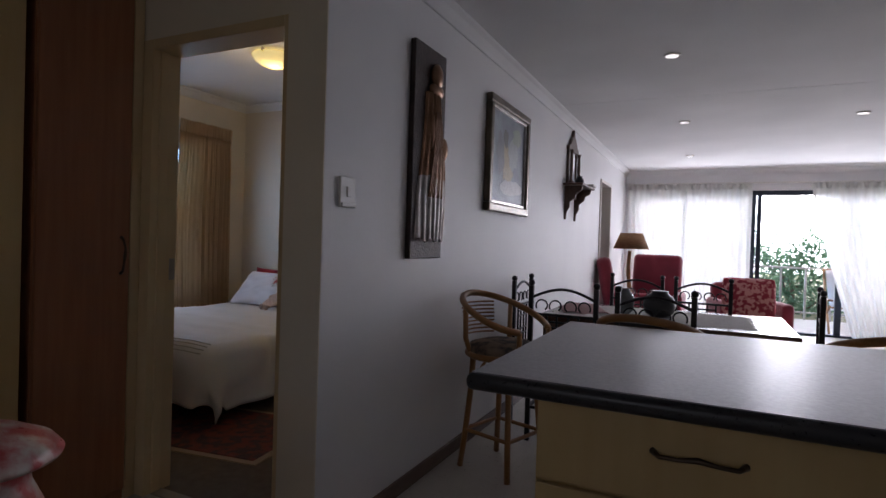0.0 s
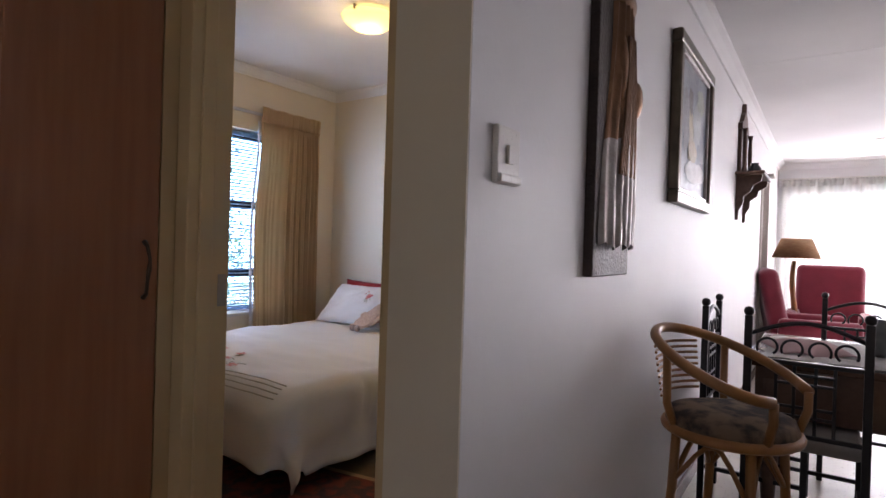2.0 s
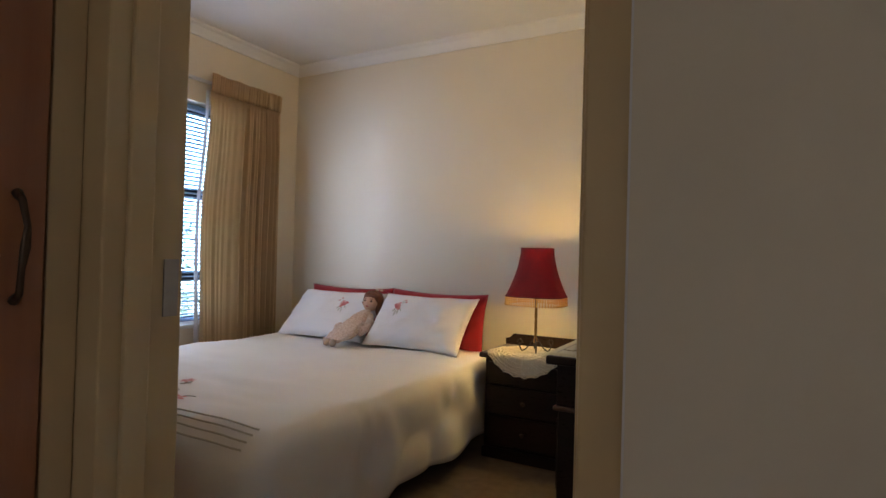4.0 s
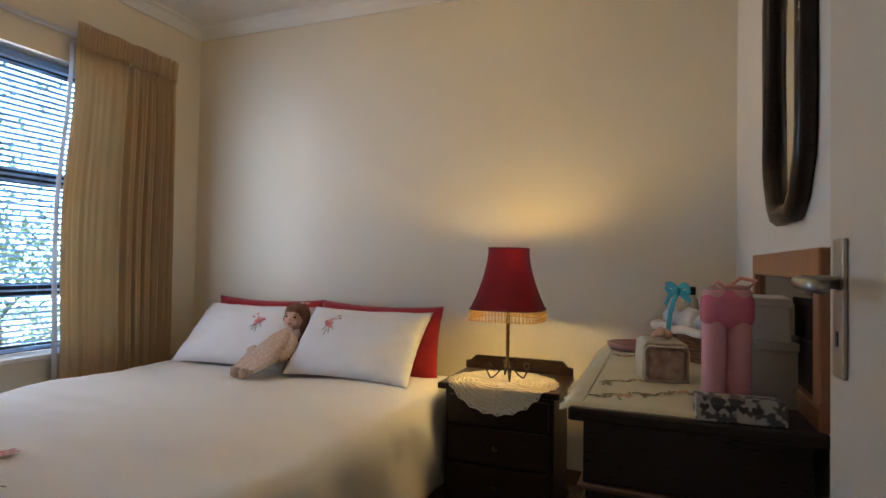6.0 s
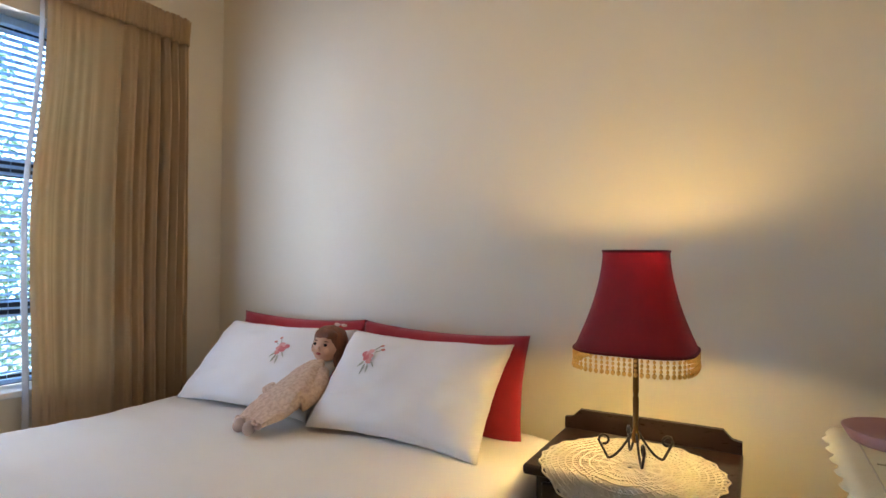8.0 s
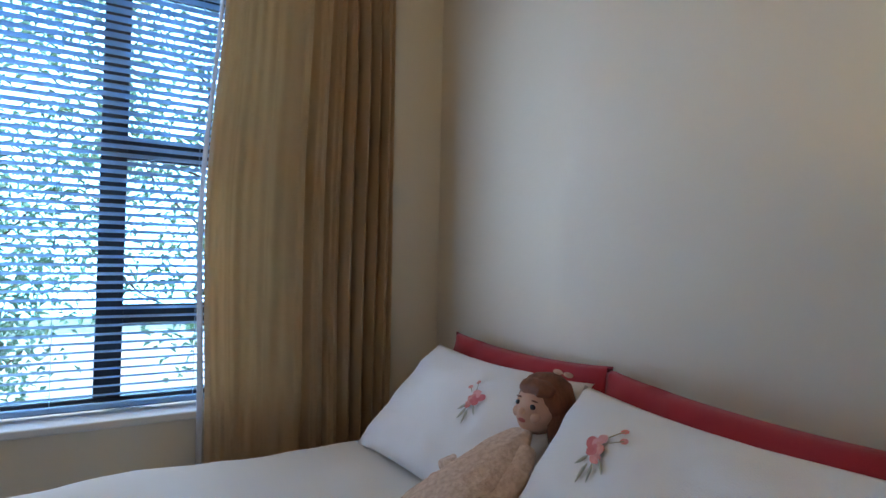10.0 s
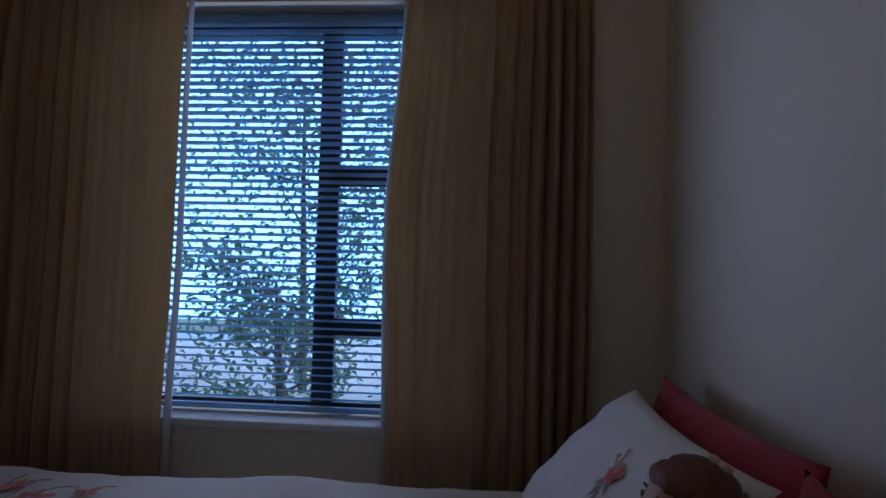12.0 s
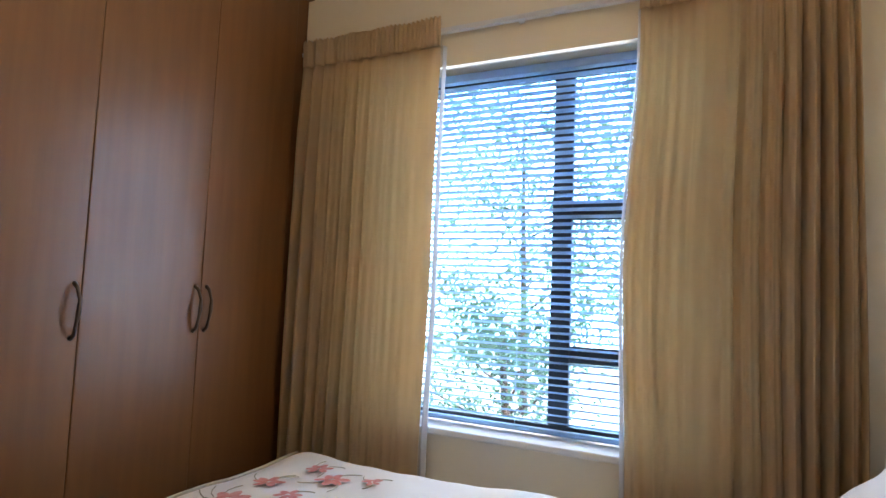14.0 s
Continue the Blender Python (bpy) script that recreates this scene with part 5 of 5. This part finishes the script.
for x, y, r, h, m, lb in ((-0.30, 3.95, 0.105, 0.17, EDGE, "round black pottery vase"), (-0.52, 3.98, 0.062, 0.17, mat("smoked_glass", (0.25, 0.27, 0.27), 0.15, second=(0.12, 0.13, 0.13), scale=12), "grey glass jar on the table")):
    v = thing("vase", lb, "vase", (x, y, 0.754))
    part("body", lathe([(r * 0.5, 0), (r * 0.85, h * 0.15), (r, h * 0.45), (r * 0.85, h * 0.75), (r * 0.5, h * 0.92), (r * 0.55, h)], 28), m, v, "", True)
pk = thing("folded_napkin", "pink folded cloth on the table end", "napkin", (-0.80, 3.95, 0.754), 20)
part("cloth", sheet(lambda u, v: ((u - 0.5) * 0.30, (v - 0.5) * 0.36, 0.002 + 0.055 * math.sin(math.pi * u) * math.sin(math.pi * v) + 0.01 * math.sin(9 * u)), 20, 20, 0.004), mat("pale_pink_cloth", (0.62, 0.42, 0.42), 0.9, fine=300), pk, "", True)

SEATC = mat("grey_seat_cloth", (0.36, 0.33, 0.31), 0.95, second=(0.28, 0.25, 0.23), scale=12, fine=300, bump=0.6)


def iron_chair(at, turn):
    """Faces +y; its back stands at y = 0."""
    c = thing("dining_chair", "black wrought iron dining chair with a grey padded seat", "chair", at, turn, "chairs round the table")
    part("seat", box(-0.19, 0.19, 0.03, 0.42, 0.435, 0.485, 0.02, None, 3), SEATC, c, "grey padded seat", True)
    for x in (-0.195, 0.195):
        p = part("back_post", box(x - 0.014, x + 0.014, -0.014, 0.014, 0, 0.955, 0.003), IRON, c)
        part("ball_finial", lathe([(0.008, 0), (0.017, 0.008), (0.02, 0.02), (0.015, 0.033), (0.003, 0.038)], 14, None, (x, 0, 0.953)), IRON, p, "", True)
        part("front_leg", box(x - 0.013, x + 0.013, 0.387, 0.413, 0, 0.44, 0.003), IRON, c)
        part("side_rail", box(x - 0.009, x + 0.009, 0.01, 0.39, 0.20, 0.218, 0.002), IRON, c)
        part("seat_rail", box(x - 0.010, x + 0.010, 0.01, 0.39, 0.418, 0.438, 0.002), IRON, c)
    part("top_arch", tube([(-0.185 + 0.37 * j / 14, 0, 0.885 + 0.055 * math.sin(math.pi * j / 14)) for j in range(15)], 0.009, 6), IRON, c, "", True)
    for z in (0.775, 0.50):
        part("cross_bar", box(-0.19, 0.19, -0.008, 0.008, z, z + 0.016, 0.002), IRON, c)
    for z in (0.735, 0.70, 0.61, 0.575):
        part("lattice_bar", box(-0.095, 0.095, -0.006, 0.006, z, z + 0.011, 0.002), IRON, c)
    for x in (-0.095, -0.035, 0.035, 0.095):
        part("lattice_rod", box(x - 0.006, x + 0.006, -0.0055, 0.0055, 0.516, 0.775, 0.002), IRON, c)
    for k, x in enumerate((-0.125, -0.042, 0.042, 0.125)):
        r = 0.040
        part("scroll", tube([(x + r * (1 - 0.28 * j / 18) * math.cos(-0.5 + 4.6 * j / 18 if x > 0 else math.pi + 0.5 - 4.6 * j / 18), 0, 0.836 + r * (1 - 0.28 * j / 18) * math.sin(-0.5 + 4.6 * j / 18 if x > 0 else math.pi + 0.5 - 4.6 * j / 18)) for j in range(19)], 0.005, 5), IRON, c, "", True)
    part("front_stretcher", box(-0.19, 0.19, 0.392, 0.408, 0.24, 0.256, 0.002), IRON, c)
    part("back_stretcher", box(-0.19, 0.19, -0.008, 0.008, 0.20, 0.216, 0.002), IRON, c)
    return c


ch = iron_chair((-0.79, 3.32, 0), 0)
for x, y, t in ((-0.265, 3.21, -3), (-0.54, 4.80, 180), (-0.05, 4.80, 178), (-1.19, 3.80, -90), (0.62, 4.10, 84)):
    copy_thing(ch, pose(x, y, 0, 0, 0, t))

# ---- living room ----
VELVET = mat("crimson_velvet", (0.26, 0.02, 0.045), 0.85, second=(0.19, 0.014, 0.03), scale=5, fine=300, bump=0.4, sheen=0.4)
PATTERN = mat("red_leaf_pattern", (0.50, 0.22, 0.20), 0.9, second=(0.24, 0.015, 0.03), scale=20, fine=250, bump=0.4, mix=0.10, detail=1.0)


def armchair(at, turn, label, wings, low=0.0):
    """Faces +y."""
    a = thing("armchair", label, "armchair", at, turn)
    part("base", box(-0.36, 0.36, -0.32, 0.36, 0.12, 0.36, 0.04, None, 3), VELVET, a, "", True)
    part("seat_cushion", box(-0.27, 0.27, -0.22, 0.40, 0.34, 0.47, 0.05, None, 4), VELVET, a, "", True)
    part("backrest", box(-0.33, 0.33, -0.09, 0.09, 0.0, 0.66 - low, 0.07, None, 4, pose(0, -0.29, 0.36, 12, 0, 0)), VELVET, a, "", True)
    for s in (-1, 1):
        part("armrest", box(min(s * 0.27, s * 0.40), max(s * 0.27, s * 0.40), -0.34, 0.34, 0.14, 0.60, 0.05, None, 4), VELVET, a, "", True)
        if wings:
            part("wing", box(-0.05, 0.05, -0.16, 0.12, 0.0, 0.44, 0.045, None, 4, pose(s * 0.34, -0.24, 0.56, 10, 0, -s * 8)), VELVET, a, "", True)
        for y in (-0.28, 0.30):
            part("foot", lathe([(0.018, 0), (0.028, 0.12)], 10, None, (s * 0.32, y, 0)), SKIRT, a)
    return a


armchair((-0.83, 7.45, 0), -80, "crimson velvet armchair with its side to the table", False, -0.06)
armchair((-0.71, 8.20, 0), 178, "crimson velvet armchair by the curtains", False, -0.10)
armchair((0.42, 7.75, 0), -165, "low crimson armchair with a patterned cushion", False, 0.22)
sc = thing("scatter_cushion", "red and pink leaf patterned scatter cushion", "cushion", (0.40, 7.30, 0.47), 0)
part("cushion", sheet(lambda u, v: ((u - 0.5) * 0.52, -0.09 * math.sin(math.pi * u) ** 0.5 * math.sin(math.pi * v) ** 0.5 + 0.12 * v, 0.40 * v), 20, 20, 0.02), PATTERN, sc, "", True)
fl = thing("floor_lamp", "driftwood floor lamp with a woven raffia shade", "lamp", (-1.02, 8.2, 0))
part("base", lathe([(0.15, 0), (0.16, 0.02), (0.10, 0.045), (0.03, 0.06)], 24), SKIRT, fl, "", True)
part("stem", tube([(0.03 * math.sin(5 * z), 0.02 * math.cos(6 * z), z) for z in [0.05 + 0.1 * k for k in range(12)]], 0.032, 9, None, False, [1.3, 1.1, 1, 0.9, 1.1, 0.9, 1, 0.8, 0.95, 0.8, 0.8, 0.7]), RATTAN, fl, "twisted driftwood stem", True)
part("shade", lathe([(0.24, 1.18), (0.15, 1.40), (0.145, 1.40), (0.235, 1.18)], 32), mat("woven_raffia", (0.48, 0.28, 0.15), 0.85, second=(0.34, 0.18, 0.09), scale=20, stretch=(1, 1, 4), fine=120, bump=0.8, through_light=0.25), fl, "woven raffia shade", True)
for k, (x, y) in enumerate(((-0.27, 3.83), (-0.28, 5.89), (1.14, 5.93), (-0.30, 8.05), (1.14, 3.86))):
    d = thing("downlight", "small white recessed ceiling downlight, lit", "downlight", (x, y, 2.425), 0, "ceiling downlights")
    part("ring", tube([(0.045 * math.cos(a), 0.045 * math.sin(a), 0.010) for a in [2 * math.pi * j / 24 for j in range(24)]], 0.008, 6, None, True), PLASTIC, d)
    part("lens", lathe([(0.038, 0.004), (0.038, 0.012)], 20), glow("downlight_lens", (1.0, 0.95, 0.88), 3.0), d)
ff = tagged(new("door_frame_living"), "white painted frame of the far doorway", "door frame", kind="structure")
for b in ((-1.50, -1.285, 7.25, 7.29, 0, 2.06), (-1.50, -1.285, 8.01, 8.05, 0, 2.06), (-1.50, -1.285, 7.29, 8.01, 2.02, 2.06)):
    part("jamb", box(*b, 0.004), DOOR_PAINT, ff)

# sliding doors and sheers
sd = tagged(new("sliding_door_1"), "dark aluminium sliding glass doors, one open", "sliding door", kind="structure")
for b in ((-1.2, 4.2, 9.66, 9.74, 2.05, 2.12), (-1.2, 4.2, 9.66, 9.74, 0.0, 0.03), (-1.2, -1.14, 9.66, 9.74, 0.03, 2.05), (4.14, 4.2, 9.66, 9.74, 0.03, 2.05), (0.52, 0.58, 9.62, 9.66, 0.03, 2.05), (0.60, 0.66, 9.67, 9.73, 0.03, 2.05), (1.62, 1.70, 9.67, 9.73, 0.03, 2.05), (2.9, 2.96, 9.67, 9.73, 0.03, 2.05)):
    part("frame", box(*b, 0.004), ALU, sd)
for x0, x1, y in ((-1.14, 0.60, 9.70), (1.70, 2.90, 9.70), (2.96, 4.14, 9.70)):
    p = part("pane", box(x0, x1, y - 0.003, y + 0.003, 0.03, 2.05), GLASS, sd)
    p.visible_shadow = False


def sheer(x0, x1, seed, label, tied=0.0):
    c = thing("sheer_curtain", label, "curtain", ((x0 + x1) / 2, 9.50, 0.03), 0, "sheer curtains")
    half, n = (x1 - x0) / 2, 9 * (x1 - x0)
    part("drop", sheet(lambda u, v: (-half + 2 * half * u + tied * (1 - v) ** 1.2 * (1 - u), 0.03 * math.sin(2 * math.pi * n * u + seed) * (1.1 - 0.5 * v) + 0.012 * math.sin(37 * u + seed), 2.17 * v), int(90 * (x1 - x0)), 10, 0.0), SHEER, c, "", True)
    part("heading", sheet(lambda u, v: (-half + 2 * half * u, 0.02 * math.sin(2 * math.pi * n * 1.5 * u) - 0.004, 2.10 + 0.09 * v), int(90 * (x1 - x0)), 2, 0.003), SHEER, c, "", True)


sheer(-1.26, -0.385, 1.0, "white sheer curtain with pleated heading")
sheer(-0.42, 0.52, 2.0, "white sheer curtain over the closed glass door")
sheer(1.26, 3.0, 3.0, "white sheer curtain gathered aside in the breeze", 0.55)
sheer(3.02, 4.15, 4.0, "white sheer curtain at the far end")
rail2 = thing("curtain_rod", "white curtain track over the sliding doors", "curtain rail", (1.45, 9.52, 2.225))
part("track", box(-2.75, 2.75, -0.02, 0.02, -0.012, 0.012, 0.003), PLASTIC, rail2)
for x in (-2.5, 0, 2.5):
    part("bracket", box(x - 0.015, x + 0.015, 0.018, 0.078, -0.01, 0.01, 0.002), PLASTIC, rail2)

# ---- outside ----
DECK = mat("pale_paving", (0.55, 0.52, 0.48), 0.85, second=(0.46, 0.43, 0.39), scale=3, fine=60, bump=0.3)
GROUND = mat("garden_ground", (0.24, 0.19, 0.12), 0.95, second=(0.14, 0.16, 0.07), scale=1.2, fine=40, bump=0.8)
setting("ground", box(-400, 400, -400, 400, -0.5, -0.16), GROUND, "dry garden soil and sparse grass", "ground")
setting("pavement_balcony", box(-1.6, 4.8, 9.80, 12.2, -0.16, -0.03), DECK, "pale paved balcony floor", "paving")
setting("pavement_garden", box(-13.0, -5.0, -8, 14, -0.16, -0.12), DECK, "pale sunlit paving outside the bedroom window", "paving")
br = thing("balcony_railing", "grey metal balcony railing", "railing", (0, 12.1, -0.03))
part("top_rail", box(-1.6, 4.8, -0.025, 0.025, 0.93, 0.97, 0.006), STEEL, br)
part("bottom_rail", box(-1.6, 4.8, -0.015, 0.015, 0.12, 0.15, 0.004), STEEL, br)
for k in range(17):
    part("post", box(-0.018, 0.018, -0.018, 0.018, 0, 0.93, 0.003, None, 1, Matrix.Translation((-1.55 + 0.39 * k, 0, 0))), STEEL, br)


def patio_chair(at, turn):
    c = thing("patio_chair", "wooden patio chair with white canvas sling", "patio chair", at, turn)
    part("sling", sheet(lambda u, v: ((u - 0.5) * 0.5, -0.30 + 0.5 * (1 - v) - 0.12 * v * v, 0.36 + 0.12 * v + 0.50 * v * v), 8, 16, 0.008), LINEN, c, "white canvas sling", True)
    part("printed_patch", box(-0.09, 0.09, -0.012, 0.0, 0, 0.11, 0.004, None, 1, pose(0, -0.16, 0.60, -30, 0, 0)), RED, c, "red printed patch")
    for s in (-0.28, 0.28):
        part("frame_leg", tube([(s, 0.30, 0), (s, -0.10, 0.50), (s, -0.42, 0.98)], 0.018, 6), RATTAN, c)
        part("frame_leg", tube([(s, -0.35, 0), (s, 0.25, 0.42)], 0.018, 6), RATTAN, c)
        part("armrest", box(s - 0.035, s + 0.035, -0.25, 0.30, 0.50, 0.525, 0.006), RATTAN, c)
    for y, z in ((-0.42, 0.97), (0.22, 0.40)):
        part("cross_bar", tube([(-0.28, y, z), (0.28, y, z)], 0.015, 6), RATTAN, c)


patio_chair((1.95, 10.6, -0.03), 180)
pt = thing("patio_table", "small round wooden patio table", "table", (2.6, 10.5, -0.03))
part("tabletop", lathe([(0.38, 0.66), (0.40, 0.67), (0.40, 0.70), (0.38, 0.71)], 30), RATTAN, pt)
for k in range(3):
    a = 2.1 * k
    part("leg", tube([(0.28 * math.cos(a), 0.28 * math.sin(a), 0), (0.10 * math.cos(a), 0.10 * math.sin(a), 0.66)], 0.02, 6), RATTAN, pt)

LEAF = mat("garden_leaf", (0.11, 0.19, 0.12), 0.5, second=(0.15, 0.23, 0.13), scale=3, fine=60, bump=0.2, through_light=0.75)
BARK = mat("rough_bark", (0.16, 0.11, 0.08), 0.9, second=(0.09, 0.06, 0.045), scale=14, stretch=(1, 1, 0.3), fine=60, bump=1.0)


def tree(at, height, spread, leaves, seed, label, trunk=0.10, low=0.35, size=0.07):
    rnd = random.Random(seed)
    t = thing("tree", label, "tree", at)
    bm = tube([(0.05 * math.sin(3 * k / 6), 0.06 * math.cos(2 * k / 6) - 0.06, height * 0.75 * k / 6) for k in range(7)], trunk, 9, None, False, [1.3, 1, 0.9, 0.8, 0.65, 0.5, 0.3])
    tips = []
    for k in range(11):
        a, z = 2.4 * k + rnd.uniform(-0.3, 0.3), height * (low * 0.6 + (0.75 - low * 0.6) * k / 11)
        r = spread * rnd.uniform(0.5, 0.95) * (1 - 0.35 * k / 11)
        end = Vector((r * math.cos(a), r * math.sin(a), z + height * rnd.uniform(0.1, 0.28)))
        tube([(0, 0, z), (0.5 * end.x, 0.5 * end.y, z + (end.z - z) * 0.35), tuple(end)], trunk * 0.35, 6, bm, False, [1, 0.7, 0.3])
        tips.append(end)
        tips.append(Vector((0.55 * end.x, 0.55 * end.y, z + (end.z - z) * 0.5)))
    part("trunk", bm, BARK, t, "", True)
    verts, faces = [], []
    for i in range(leaves):
        c = rnd.choice(tips)
        p = c + Vector((rnd.gauss(0, 1), rnd.gauss(0, 1), rnd.gauss(0, 0.7))) * spread * 0.17
        rot = Euler((rnd.uniform(-1, 1), rnd.uniform(-1, 1), rnd.uniform(0, 6.28))).to_matrix()
        l, w = size * rnd.uniform(0.7, 1.4), size * 0.28 * rnd.uniform(0.8, 1.3)
        n = len(verts)
        verts += [p + rot @ Vector(q) for q in ((0, 0, 0), (l * 0.5, w, 0.01), (l, 0, -0.015), (l * 0.5, -w, 0.01))]
        faces.append((n, n + 1, n + 2, n + 3))
    me = bpy.data.meshes.new("crown")
    me.from_pydata(verts, [], faces)
    me.materials.append(LEAF)
    cr = new("crown", me)
    cr.parent = t
    return t


tree((-7.3, 4.1, -0.16), 3.7, 1.5, 4200, 11, "leafy garden tree outside the bedroom window", 0.035, 0.12, 0.07)
tree((-8.4, 2.2, -0.16), 4.3, 1.8, 4200, 12, "leafy shrub-like tree in the garden", 0.04, 0.12, 0.075)
tree((-7.0, 2.5, -0.16), 1.5, 0.9, 2200, 14, "low garden shrub below the window", 0.04, 0.05, 0.06)
tree((-7.2, 4.9, -0.16), 1.6, 0.9, 1800, 15, "low garden shrub near the wall", 0.04, 0.05, 0.06)
tree((1.7, 15.5, -2.0), 3.9, 1.9, 7000, 13, "green tree beyond the balcony railing", 0.1, 0.3, 0.11)
tree((-0.6, 17.0, -2.0), 3.6, 1.9, 4500, 16, "tree further off beyond the balcony", 0.1, 0.3, 0.11)

# glowing sheets in place of the overexposed daylight beyond the garden and the balcony
setting("backdrop_garden", box(-16.2, -16.0, -12, 20, -0.3, 9), glow("blue_daylight_glow", (0.27, 0.60, 1.0), 21.0), "glowing blue sheet standing in for daylight beyond the garden", "backdrop")
# white emission here makes the outdoors and the sheers blow out
setting("backdrop_view", box(-25, 30, 40.0, 40.2, -3, 22), glow("white_daylight_glow", (0.95, 0.97, 1.0), 36.0), "glowing white sheet standing in for overexposed daylight outside", "backdrop")
